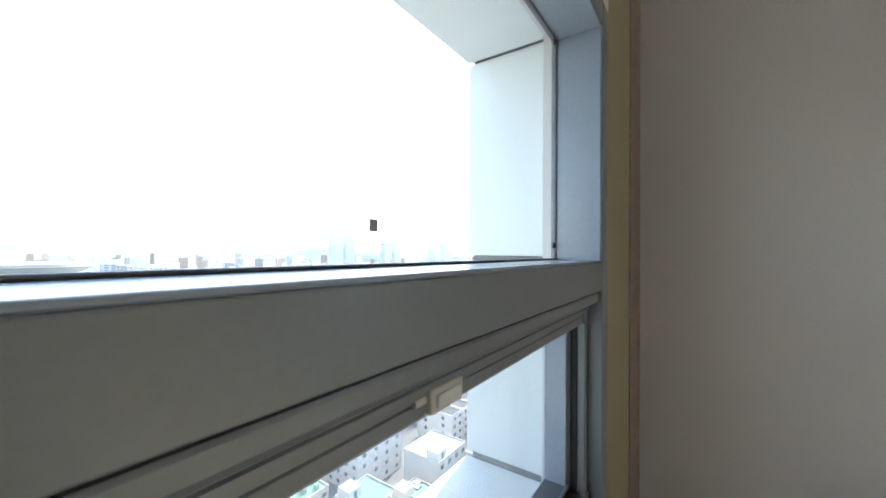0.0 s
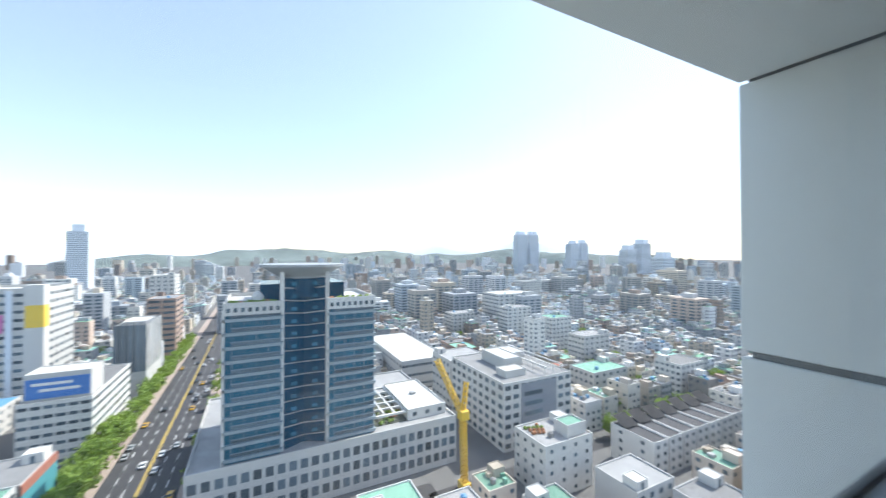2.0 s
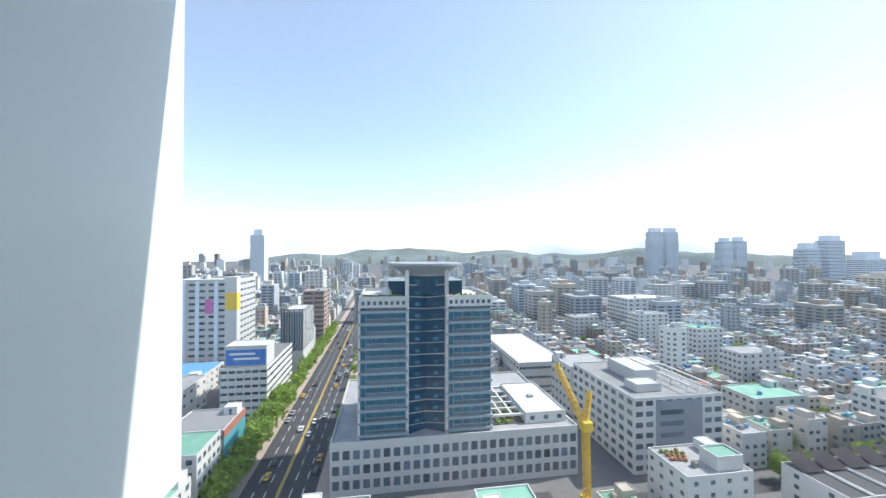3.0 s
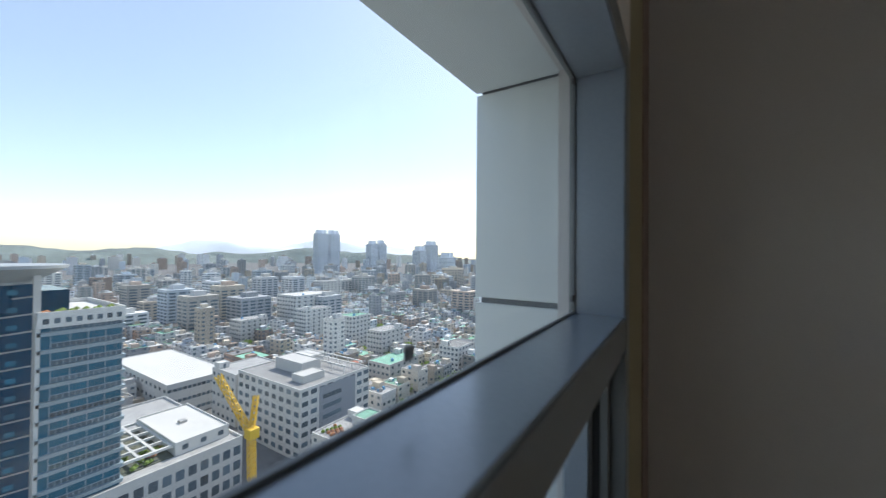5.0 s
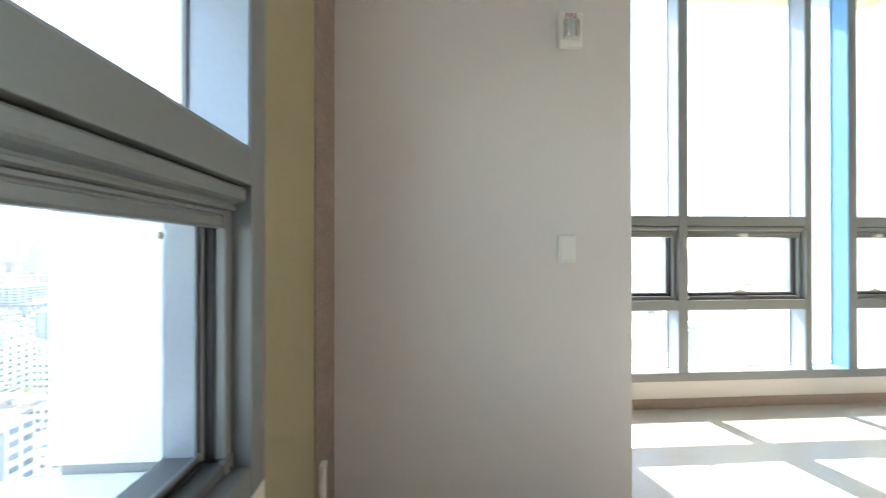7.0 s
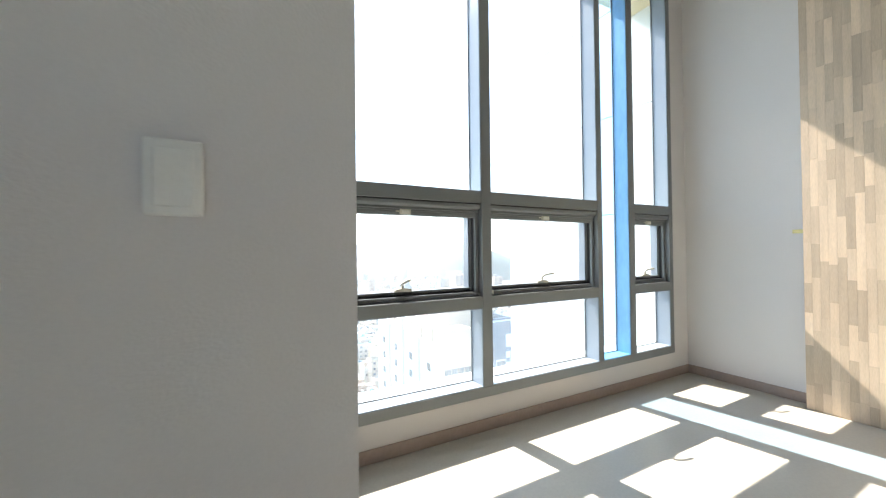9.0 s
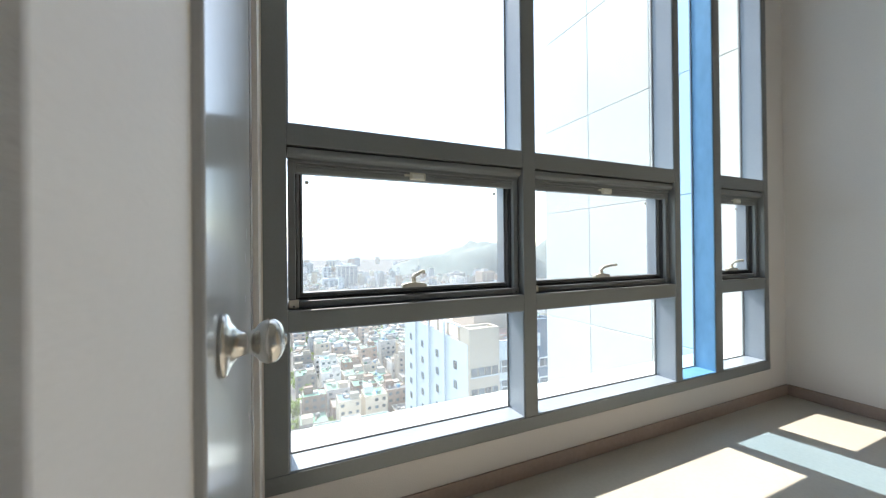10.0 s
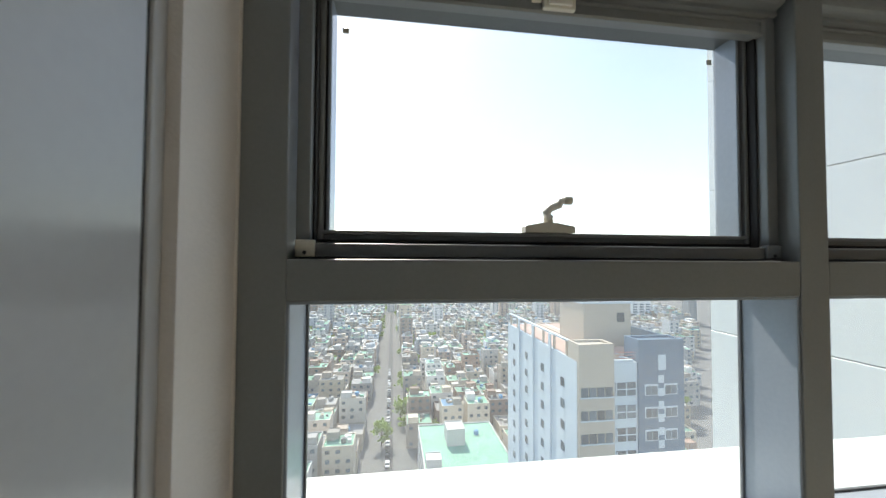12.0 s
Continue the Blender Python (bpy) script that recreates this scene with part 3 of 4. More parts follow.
APT_B = mat("apartment_blue_white", (0.6, 0.68, 0.74), 0.8, vary=0.06, grain=0.8, coarse=0.1, bump=0.0)
APT_T = mat("apartment_beige", (0.52, 0.46, 0.38), 0.8, vary=0.06, grain=0.8, coarse=0.1, bump=0.0)
APT_D = mat("apartment_slate", (0.09, 0.16, 0.24), 0.75, vary=0.08, grain=0.8, coarse=0.1, bump=0.0)
ORANGE = mat("orange_planting", (0.38, 0.17, 0.08), 0.8, vary=0.4, grain=2, bump=0.0)
CARS = [mat("car_" + n, c, 0.25, vary=0.03, bump=0.0) for n, c in (("white", (0.75, 0.75, 0.75)), ("black", (0.03, 0.03, 0.035)), ("silver", (0.4, 0.41, 0.42)), ("taxi", (0.7, 0.4, 0.05)))]



def palette(m, colours, island=True):
    """Give each piece one of several paints, by chance."""
    nt = m.node_tree
    n, l = nt.nodes, nt.links
    hsv = [q for q in n if q.type == "HUE_SAT"][0]
    src = n.new("ShaderNodeNewGeometry").outputs["Random Per Island"] if island else n.new("ShaderNodeObjectInfo").outputs["Random"]
    mul, fra, ramp = n.new("ShaderNodeMath"), n.new("ShaderNodeMath"), n.new("ShaderNodeValToRGB")
    mul.operation, fra.operation = "MULTIPLY", "FRACT"
    mul.inputs[1].default_value = 17.3
    ramp.color_ramp.interpolation = "CONSTANT"
    els = ramp.color_ramp.elements
    while len(els) < len(colours):
        els.new(0.5)
    for k, c in enumerate(colours):
        els[k].position, els[k].color = k / len(colours), (*c, 1)
    l.new(src, mul.inputs[0])
    l.new(mul.outputs[0], fra.inputs[0])
    l.new(fra.outputs[0], ramp.inputs["Fac"])
    l.new(ramp.outputs["Color"], hsv.inputs["Color"])


palette(FARW, ((0.6, 0.59, 0.56), (0.5, 0.44, 0.36), (0.62, 0.63, 0.63), (0.46, 0.37, 0.31), (0.44, 0.46, 0.48), (0.52, 0.58, 0.63), (0.58, 0.55, 0.5), (0.6, 0.61, 0.62)))
palette(FARG, ((0.17, 0.37, 0.27), (0.4, 0.4, 0.39), (0.22, 0.42, 0.36), (0.6, 0.6, 0.58), (0.25, 0.2, 0.17), (0.16, 0.33, 0.22), (0.3, 0.3, 0.3), (0.45, 0.45, 0.44)))
palette(HOUSE_W, ((0.62, 0.58, 0.51), (0.52, 0.46, 0.37), (0.64, 0.63, 0.61), (0.46, 0.42, 0.38), (0.58, 0.5, 0.42)), False)
CLUTTER = mat("roof_clutter", (0.45, 0.45, 0.44), 0.8, vary=0.15, grain=1.5, coarse=0.2, bump=0.0, random_by=0.4, island=True)
palette(CLUTTER, ((0.6, 0.6, 0.58), (0.35, 0.35, 0.34), (0.14, 0.32, 0.5), (0.5, 0.4, 0.3), (0.2, 0.4, 0.3), (0.7, 0.69, 0.66)))
SLATE_P = mat("slate_panel", (0.25, 0.27, 0.3), 0.6, vary=0.08, grain=0.8, coarse=0.1, bump=0.0)
TEAL = mat("teal_panel", (0.08, 0.3, 0.34), 0.5, vary=0.1, grain=1, coarse=0.2, bump=0.0)
SLATE_D = mat("dark_slate", (0.05, 0.05, 0.055), 0.75, vary=0.2, grain=1.5, coarse=0.3, bump=0.0)
DECK = mat("planted_deck", (0.11, 0.12, 0.09), 0.9, vary=0.35, grain=1.2, coarse=0.3, bump=0.0)

struct("ground", boxes((-4600, 4600, -4600, 4600, G - 3, G)), GROUND, label="grey city ground reaching to the horizon", category="ground")

RX0, RY0, RX1, RY1 = -70.0, -36.5, -900.0, -38.5     # centre line of the avenue
rdir = Vector((RX1 - RX0, RY1 - RY0, 0)).normalized()
rside = Vector((-rdir.y, rdir.x, 0))


def road_point(s, side, z=0.0):
    p = Vector((RX0, RY0, G + z)) + rdir * s + rside * side
    return p


def road_quad(bm, s0, s1, a, b, z0, z1):
    v = [bm.verts.new(road_point(s, q, z)) for z in (z0, z1) for s, q in ((s0, a), (s0, b), (s1, b), (s1, a))]
    for f in ((0, 1, 2, 3), (4, 7, 6, 5), (0, 4, 5, 1), (1, 5, 6, 2), (2, 6, 7, 3), (3, 7, 4, 0)):
        bm.faces.new([v[i] for i in f])


def road_bm(*quads):
    bm = bmesh.new()
    for q in quads:
        road_quad(bm, *q)
    bmesh.ops.recalc_face_normals(bm, faces=bm.faces[:])
    return bm


struct("road", road_bm((-40, 830, -11.5, 11.5, 0, 0.06)), ASPHALT, label="wide grey asphalt avenue with lane marks", category="road")
for a, b in ((-17, -11.6), (11.6, 16.5)):
    struct("pavement", road_bm((-40, 830, a, b, 0, 0.2)), PAVE, label="reddish paved sidewalk along the avenue", category="pavement")
lines = bmesh.new()
for s in range(-30, 700, 9):
    for q in (-7.6, -3.9, 3.9, 7.6):
        road_quad(lines, s, s + 4.5, q - 0.12, q + 0.12, 0.065, 0.075)
for s in range(8):
    road_quad(lines, 44, 50, -10.5 + s * 2.7, -9.2 + s * 2.7, 0.065, 0.075)
tagged(new("lane_marks", mesh_of("lane_marks", lines, MARK_W)), "white dashed lane marks on the avenue", "road marking", kind="stuff")
struct("centre_line", road_bm((-30, 700, -0.45, -0.15, 0.065, 0.075), (-30, 700, 0.15, 0.45, 0.065, 0.075)), MARK_Y, label="double yellow centre line of the avenue", category="road marking")
struct("side_street", boxes((-112, -101, -90, 48, G, G + 0.05)), ASPHALT, label="shaded asphalt cross street", category="road")
struct("back_street", boxes((-2.0, 1.0, 40, 520, G, G + 0.05)), ASPHALT, label="narrow straight street between houses", category="road")
struct("lane", boxes((-107, -101, 45, 150, G, G + 0.05)), ASPHALT, label="narrow asphalt lane between buildings", category="road")

TAKEN = [(-190, -100, -24, 72), (-160, -100, 72, 118), (-266, -160, 66, 106), (21, 42, 38, 76), (8, 40, 104, 140), (-2.2, 1.2, 0, 520)]


def near_road(x, y, m):
    d = (Vector((x, y, 0)) - Vector((RX0, RY0, 0))).dot(rside)
    return abs(d) < m


def clear(x0, x1, y0, y1):
    for a, b, c, d in TAKEN:
        if x0 < b and x1 > a and y0 < d and y1 > c:
            return False
    return True


WMESH = {}


def pane_mesh(w, h):
    key = (round(w, 1), round(h, 1))
    if key not in WMESH:
        WMESH[key] = mesh_of("window", boxes((-w / 2, w / 2, -0.09, 0.05, 0, h)), WINDOW)
    return WMESH[key]


def put_window(parent, x, y, z, w, h, face):
    """A dark pane standing a little proud; face: the way it looks (south -y, east +x, north +y, west -x)."""
    ob = new("window", pane_mesh(w, h))
    ob.parent = parent
    ob.location = (x, y, z)
    ob.rotation_euler = (0, 0, {"s": 0.0, "e": math.pi / 2, "n": math.pi, "w": -math.pi / 2}[face])


def body_bm(w, d, h, para=0.9, rim=0.25):
    """Walls with a flat-topped parapet round a sunk roof."""
    bm = bmesh.new()
    rings = []
    for inset, z in ((0, 0), (0, h + para), (rim, h + para), (rim, h)):
        x, y = w / 2 - inset, d / 2 - inset
        rings.append([bm.verts.new(p) for p in ((-x, -y, z), (x, -y, z), (x, y, z), (-x, y, z))])
    for a, b in zip(rings, rings[1:]):
        for k in range(4):
            bm.faces.new((a[k], a[(k + 1) % 4], b[(k + 1) % 4], b[k]))
    bm.faces.new(rings[3])
    return bm


def building(name, x0, x1, y0, y1, top, wall, roof, label, faces="e", floors=0, cols=4, win=(1.6, 1.4), para=0.55, head=True, base=G, group="", seed=0, category="building", skip=0.0):
    """A flat-roofed block with parapet, roof deck, stair head, tanks and windows."""
    r = random.Random(seed * 7 + int(x0 * 13 + y0 * 31))
    w, d, h = x1 - x0, y1 - y0, top - base
    b = thing(name, ((x0 + x1) / 2, (y0 + y1) / 2, base), label, category, group)
    part("wall", body_bm(w, d, h, para), wall, b)
    part("roof", boxes((-w / 2 + 0.27, w / 2 - 0.27, -d / 2 + 0.27, d / 2 - 0.27, h - 0.2, h + 0.06)), roof, b)
    if head:
        hw, hd = min(w * 0.4, 4.5), min(d * 0.4, 4.5)
        px, py = r.choice((-1, 1)) * (w / 2 - hw / 2 - 0.6), r.choice((-1, 1)) * (d / 2 - hd / 2 - 0.6)
        sh = part("stair_head", body_bm(hw, hd, 2.5, 0.25, 0.15), wall, b)
        sh.location = (px, py, h + 0.05)
        if category != "house":
            part("stair_door", boxes((hw / 2, hw / 2 + 0.08, -0.5, 0.5, 0, 2.1)), WINDOW, sh)
        if r.random() < 0.5:
            part("water_tank", lathe([(0, 0.9), (1.3, 0.9), (1.6, 0.4)], "z", 12), BLUER if r.random() < 0.5 else GREYR, b).location = (-px * 0.6, -py * 0.5, h + 0.06)
    n = floors or max(1, int(h / 3.0))
    for f in range(n):
        z = (f + 0.38) * h / n
        for face in faces:
            length = d if face in "ew" else w
            k = cols if cols else max(2, int(length / 3.2))
            for i in range(k):
                if r.random() < skip:
                    continue
                s = (i + 0.5) / k * length - length / 2
                pos = {"e": (w / 2, s), "w": (-w / 2, s), "s": (s, -d / 2), "n": (s, d / 2)}[face]
                put_window(b, pos[0], pos[1], z, min(win[0], length / k * 0.8), win[1], face)
    return b


# -- blue glass office tower on its podium --
tower = thing("office_tower", (-121, 10.2, G), "blue glass office tower with a disc canopy roof", "tower")
H0 = 16.0                                            # podium roof above the ground
for y0, y1 in ((-22.0, -6.5), (6.5, 22.0)):
    part("wing_core", boxes((-30, -0.6, y0 + 0.4, y1 - 0.4, H0, 59.0)), TGLASS_L, tower)
    for f in range(11):
        z = H0 + 1.0 + f * 3.95
        part("spandrel", boxes((-30.4, -0.1, y0, y1, z - 0.35, z + 0.5)), TSPAN, tower)
        part("sun_shelf", boxes((-30.6, 0.2, y0 - 0.15, y1 + 0.15, z + 0.5, z + 0.6)), TSPAN, tower)
        part("window_band", boxes((-0.62, -0.45, y0 + 2.2, y1 - 0.6, z + 0.75, z + 1.75)), WINDOW, tower)
        bm = bmesh.new()
        for k in range(13):
            yy = y0 + 2.2 + k * (y1 - y0 - 2.8) / 12
            box(bm, -0.6, -0.3, yy - 0.06, yy + 0.06, z + 0.66, z + (3.6 if k % 3 == 0 else 1.8))
        box(bm, -0.6, -0.35, y0 + 2.2, y1 - 0.6, z + 1.75, z + 1.87)
        part("mullion_grid", bm, TSPAN, tower)
    part("parapet", body_bm(30.4, y1 - y0, 2.4, 1.2, 0.4), CONC, tower).location = (-15.2, (y0 + y1) / 2, 58.0)
    for k in range(8):
        yy = y0 + 1.3 + k * (y1 - y0 - 2.6) / 7
        part("parapet_opening", boxes((-0.1, 0.03, yy - 0.5, yy + 0.5, 58.9, 60.1)), WINDOW, tower)
    for k in range(5):
        part("corner_pier", boxes((-0.9 - k * 7.2, -0.1 - k * 7.2, y0 - 0.25, y0 + 0.5, H0, 59.6)), CONC, tower)
bm = bmesh.new()
for y0, y1 in ((-6.5, 0.0), (0.0, 6.5)):
    xa, xb = (-1.5, -5.0) if y0 < 0 else (-5.0, -1.5)
    v = [bm.verts.new(p) for p in ((xa, y0, H0), (xb, y1, H0), (xb, y1, 68), (xa, y0, 68))]
    bm.faces.new(v)
box(bm, -26, -6, -6.4, 6.4, H0, 68)
part("core_glass", bm, TGLASS, tower, "dark blue folded glass core")
for f in range(13):
    z = H0 + 2 + f * 3.85
    for s in (-1, 1):
        bm = bmesh.new()
        v = [bm.verts.new(p) for p in ((-1.35, 6.5 * s, z + 0.9), (-4.85, 0.0, z), (-4.85, 0.0, z + 0.38), (-1.35, 6.5 * s, z + 1.28))]
        bm.faces.new(v)
        bmesh.ops.solidify(bm, geom=bm.faces[:], thickness=0.12)
        part("chevron", bm, CONC, tower)
        part("core_window", boxes((-2.9, -2.6, 3.1 * s - 0.8, 3.1 * s + 0.8, z + 1.5, z + 2.6)), TGLASS_L, tower)
part("canopy_neck", lathe([(62, 6.6), (70.0, 6.6)], "z", 32), TGLASS, tower, "blue glass drum").location = (-9, 0, 0)
part("canopy", lathe([(67.9, 7.3), (68.5, 7.6), (71.3, 12.3), (71.5, 12.9), (72.2, 13.0), (72.3, 12.6)], "z", 48), CANOPY, tower, "grey flared disc canopy").location = (-9, 0, 0)
for s in (-1, 1):
    part("upper_block", boxes((-26, -7, 9.0 * s - 3.5, 9.0 * s + 4.0, 58, 66.0)), TGLASS, tower)
    part("canopy_column", boxes((-2.4, -1.2, 6.6 * s - 0.6, 6.6 * s + 0.6, H0, 70)), CONC, tower)
part("antenna_dome", lathe([(60.5, 1.9), (62.5, 1.8), (63.6, 1.2), (64.0, 0.3)], "z", 16), CONC, tower).location = (-8, -13, 0)

for q in range(26):
    wing_y = (-21 + (q * 29 % 28) * 0.5) if q % 2 else (7.5 + (q * 31 % 27) * 0.5)
    part("roof_shrub", lathe([(0, 0.3), (0.3, 0.7), (0.6, 0.45), (0.85, 0.1)], "z", 7), LEAF if q % 7 else ORANGE, tower).location = (-1.6 - (q * 17 % 9) * 0.5, wing_y, 61.0)
pod = thing("podium", (-119, 20.7, G), "long white podium building with square windows", "building")
part("wall", body_bm(58, 82, 16.0, 0.8, 0.4), CONC, pod).location = (-29, 0, 0)
part("roof", boxes((-57.5, -0.5, -40.5, 40.5, 15.5, 16.06)), GREYR, pod)
for f in range(3):
    for k in range(26):
        put_window(pod, 0.0, -39.2 + k * 3.14, 2.2 + f * 4.6, 2.1, 2.7, "e")
    for k in range(9):
        put_window(pod, -3.0 - k * 5.0, 41.0, 2.2 + f * 4.6, 2.1, 2.7, "n")
        put_window(pod, -3.0 - k * 5.0, -41.0, 2.2 + f * 4.6, 2.1, 2.7, "s")
pav = building("annex", -153, -124, 45, 60, -54.6, CONC, CONC, "white flat-roofed annex on the podium", "en", 1, 3, base=-58, head=False)
for k in range(6):
    part("roof_beam", boxes((-14 + k * 5.2, -13.2 + k * 5.2, -19.6, -7.5, 2.3, 3.0)), CONC, pav)
for k in range(4):
    part("roof_beam", boxes((-14.2, 12.9, -19.6 + k * 3.8, -18.9 + k * 3.8, 2.25, 2.95)), CONC, pav)
part("vent", boxes((-1, 1, -1, 1, 3.4, 4.3)), GREYR, pav)
part("planted_deck", boxes((-15, 14, -19.9, -7.6, 0.08, 0.3)), DECK, pav, "dark planted roof deck")
rg = random.Random(8)
for q in range(24):
    part("deck_shrub", lathe([(0, 0.3), (0.5, 0.9), (1.0, 0.6), (1.3, 0.1)], "z", 7), LEAF if q % 5 else ORANGE, pav).location = (rg.uniform(5, 13.5), rg.uniform(-19.4, -8.2), 0.3)

grey = building("office_block", -157, -115.5, 80.5, 115, -48.5, CONC, GREYR, "grey office block with rooftop steel frames", "es", 7, 9, (2.6, 1.7), head=False)
part("slate_panel", boxes((20.72, 20.95, -9, 9, 2.0, 24.6)), SLATE_P, grey, "plain slate-grey wall panel")
for f in range(3):
    part("panel_window", boxes((20.9, 21.02, -7.5, 1.5, 12.0 + f * 3.9, 13.6 + f * 3.9)), WINDOW, grey)
for a, b, c, d, z in ((-12, 6, -6, 3, 4.5), (-16, -4, 6, 13, 3.2), (8, 15, -12, -2, 2.6)):
    part("plant_room", body_bm(b - a, d - c, z, 0.3, 0.2), CONC, grey).location = ((a + b) / 2, (c + d) / 2, 25.55)
for k in range(3):
    part("roof_frame", boxes((-19.5, 19.5, 5.0 + k * 4.5, 5.5 + k * 4.5, 28.5, 28.9)), CONC, grey)
    for j in range(6):
        part("frame_post", boxes((-19 + j * 7.4, -18.7 + j * 7.4, 5.1 + k * 4.5, 5.4 + k * 4.5, 25.5, 28.5)), CONC, grey)
building("hall", -262, -192, 68, 96, -58.5, CONC, CONC, "long white hall with a flat pale roof", "es", 3, 14, (1.8, 1.4), head=False)
building("white_block", -182, -162, 82, 104, -52, CONC, GREYR, "white stepped block with stair head", "es", 5, 5)
step = building("corner_house", -102, -87, 75, 95, -57.5, CONC, GREYR, "white corner building with roof garden", "es", 5, 4, (1.2, 1.1))
part("upper_floor", body_bm(6, 8, 4.0, 0.6), CONC, step).location = (3, 4.5, 16.0)
part("roof_deck", boxes((0.3, 5.7, 0.8, 8.2, 20.0, 20.1)), GREEN, step)
for q in range(14):
    part("shrub", lathe([(0, 0.2), (0.4, 0.7), (0.9, 0.5), (1.1, 0.1)], "z", 6), ORANGE if q % 3 else LEAF, step).location = (-5 + (q * 37 % 11) * 0.5, -7.5 + (q * 53 % 13) * 0.45, 16.5)
building("big_white_block", -332, -302, 211, 258, -40, CONC, CONC, "broad white office block with punched windows", "es", 9, 7, (2.2, 1.5))
for i, (x0, x1, y0, y1, z, wm) in enumerate(((-215, -198, 108, 122, -58, HOUSE_B), (-232, -218, 112, 130, -60, HOUSE_B), (-196, -180, 118, 140, -60, CONC), (-172, -160, 122, 134, -62, CONC), (-300, -284, 150, 172, -52, CONC),
                                          (-260, -246, 180, 205, -44, CONC), (-228, -212, 196, 216, -48, CONC), (-190, -176, 190, 214, -54, CONC), (-380, -362, 290, 318, -34, CONC), (-150, -134, 150, 176, -60, CONC), (-128, -114, 190, 210, -56, CONC))):
    building("mid_block", x0, x1, y0, y1, z, wm, GREEN if i % 3 == 0 else GREYR, ("brown brick" if wm is HOUSE_B else "pale") + " mid-rise block among low houses", "es", 0, 5, (1.5, 1.3))
    TAKEN.append((x0, x1, y0, y1))
for k in range(7):
    rh = building("row_house", -96, -79, 115 + k * 8.2, 122.6 + k * 8.2, -62, CONC, SLATE_D, "terraced house with a dark sloping roof", "es", 4, 2, (1.3, 1.2), head=False, group="row houses")
    bm = bmesh.new()
    v = [bm.verts.new(p) for p in ((-8.2, -3.5, 15.2), (-8.2, 3.5, 15.2), (-2.5, 3.5, 12.7), (-2.5, -3.5, 12.7))]
    bm.faces.new(v)
    bmesh.ops.solidify(bm, geom=bm.faces[:], thickness=0.3)
    part("sloping_roof", bm, SLATE_D, rh, "dark slate roof slope")
TAKEN.append((-102, -73, 112, 176))
for i, (x0, x1, y0, y1, z, rf) in enumerate(((-98, -86, -24, -7, -61, GREEN), (-94, -83, -4, 8, -62, BLUER), (-97, -86, 20, 35, -61.5, GREEN), (-92, -80, 40, 51, -65, GREYR), (-82, -70, 62, 74, -65, GREEN), (-80, -66, 88, 104, -63, GREYR), (-64, -50, 100, 116, -64, GREYR))):
    building("low_shop", x0, x1, y0, y1, z, CONC, rf, "low shop building with a coated flat roof", "e", 3, 4)
    TAKEN.append((x0, x1, y0, y1))

# -- left of the avenue --
ywt = building("department_store", -288, -254, -133, -98, -17, CONC, CONC, "tall white store with a yellow corner sign", "en", 14, 6, (3.6, 1.5), para=1.5)
part("sign", boxes((12.0, 17.35, 11.0, 17.85, 39, 50)), SIGN_Y, ywt, "yellow corner sign")
for yy in (-13.5, -5.5, 5.5):
    part("pilaster", boxes((16.95, 17.6, yy - 1.1, yy + 1.1, 6, 57.5)), FARB, ywt, "pale blue-grey pilaster")
part("corner_pier", boxes((11.5, 17.2, 10.5, 17.7, 0, 60)), CONC, ywt)
part("banner", boxes((17.05, 17.3, -1, 3.5, 37, 46)), SIGN_P, ywt, "pink banner")
bb = building("bank_building", -225, -180, -77, -57, -51, CONC, GREYR, "white office building with a blue billboard", "en", 7, 0, (6.0, 1.2))
part("billboard_frame", body_bm(12, 18, 9.5, 0.3), CONC, bb).location = (14, 0, 23)
part("billboard", boxes((20.0, 20.3, -8.6, 8.6, 24, 31)), SIGN_B, bb, "blue billboard")
for k, (a, b) in enumerate(((-7, 4), (-5, 6))):
    part("billboard_line", boxes((20.3, 20.36, a, b, 28.6 - k * 2.2, 29.6 - k * 2.2)), MARK_W, bb)
building("pale_office", -276, -242, -68, -54.5, -36, CONC, CONC, "pale office block with tall slit windows", "en", 1, 9, (1.3, 26), head=False)
building("brown_office", -352, -322, -72, -55, -31, HOUSE_B, GREYR, "brown office block with ribbon windows", "en", 11, 2, (9, 1.6))
building("white_tower", -420, -396, -86, -68, -18, CONC, CONC, "slim white tower block by the avenue", "en", 16, 4)
for x0, x1, y0, y1, z, rf, txt in ((-236, -206, -128, -98, -63, BLUER, "low market hall with a blue roof"), (-202, -172, -122, -92, -60, GREYR, "low grey building with a flat roof"),
                                   (-168, -142, -126, -96, -62, CONC, "low pale building with a flat roof"), (-250, -230, -96, -82, -64, REDR, "small building with a red roof")):
    building("market_building", x0, x1, y0, y1, z, CONC, rf, txt, "en", 3, 5)
teal = building("red_sign_shop", -150, -132, -74, -56, -57, CONC, GREYR, "low white shop with a red fascia", "en", 4, 0, (3, 1.3))
part("fascia", boxes((-9.2, 9.2, 9.02, 9.3, 5, 14.8)), TEAL, teal, "teal panelled fascia")
part("fascia_cap", boxes((-9.3, 9.3, 9.0, 9.4, 14.8, 17.2)), REDR, teal, "red fascia cap")
building("green_roof_shop", -130, -115, -76, -56, -56, CONC, GREEN, "low building with green coated roof", "en", 5, 5)
building("corner_shop", -112, -96, -72, -56, -60, CONC, GREEN, "small white building with green roof", "en", 4, 4)
building("stripe_building", -104, -92, -94, -76, -42, CONC, GREYR, "white block with horizontal window stripes", "en", 10, 1, (9, 1.4))
for r4 in ((-292, -90, -136, -50), (-352, -322, -78, -54), (-420, -396, -88, -66), (-334, -300, 209, 260), (-104, -84, 72, 98)):
    TAKEN.append(r4)

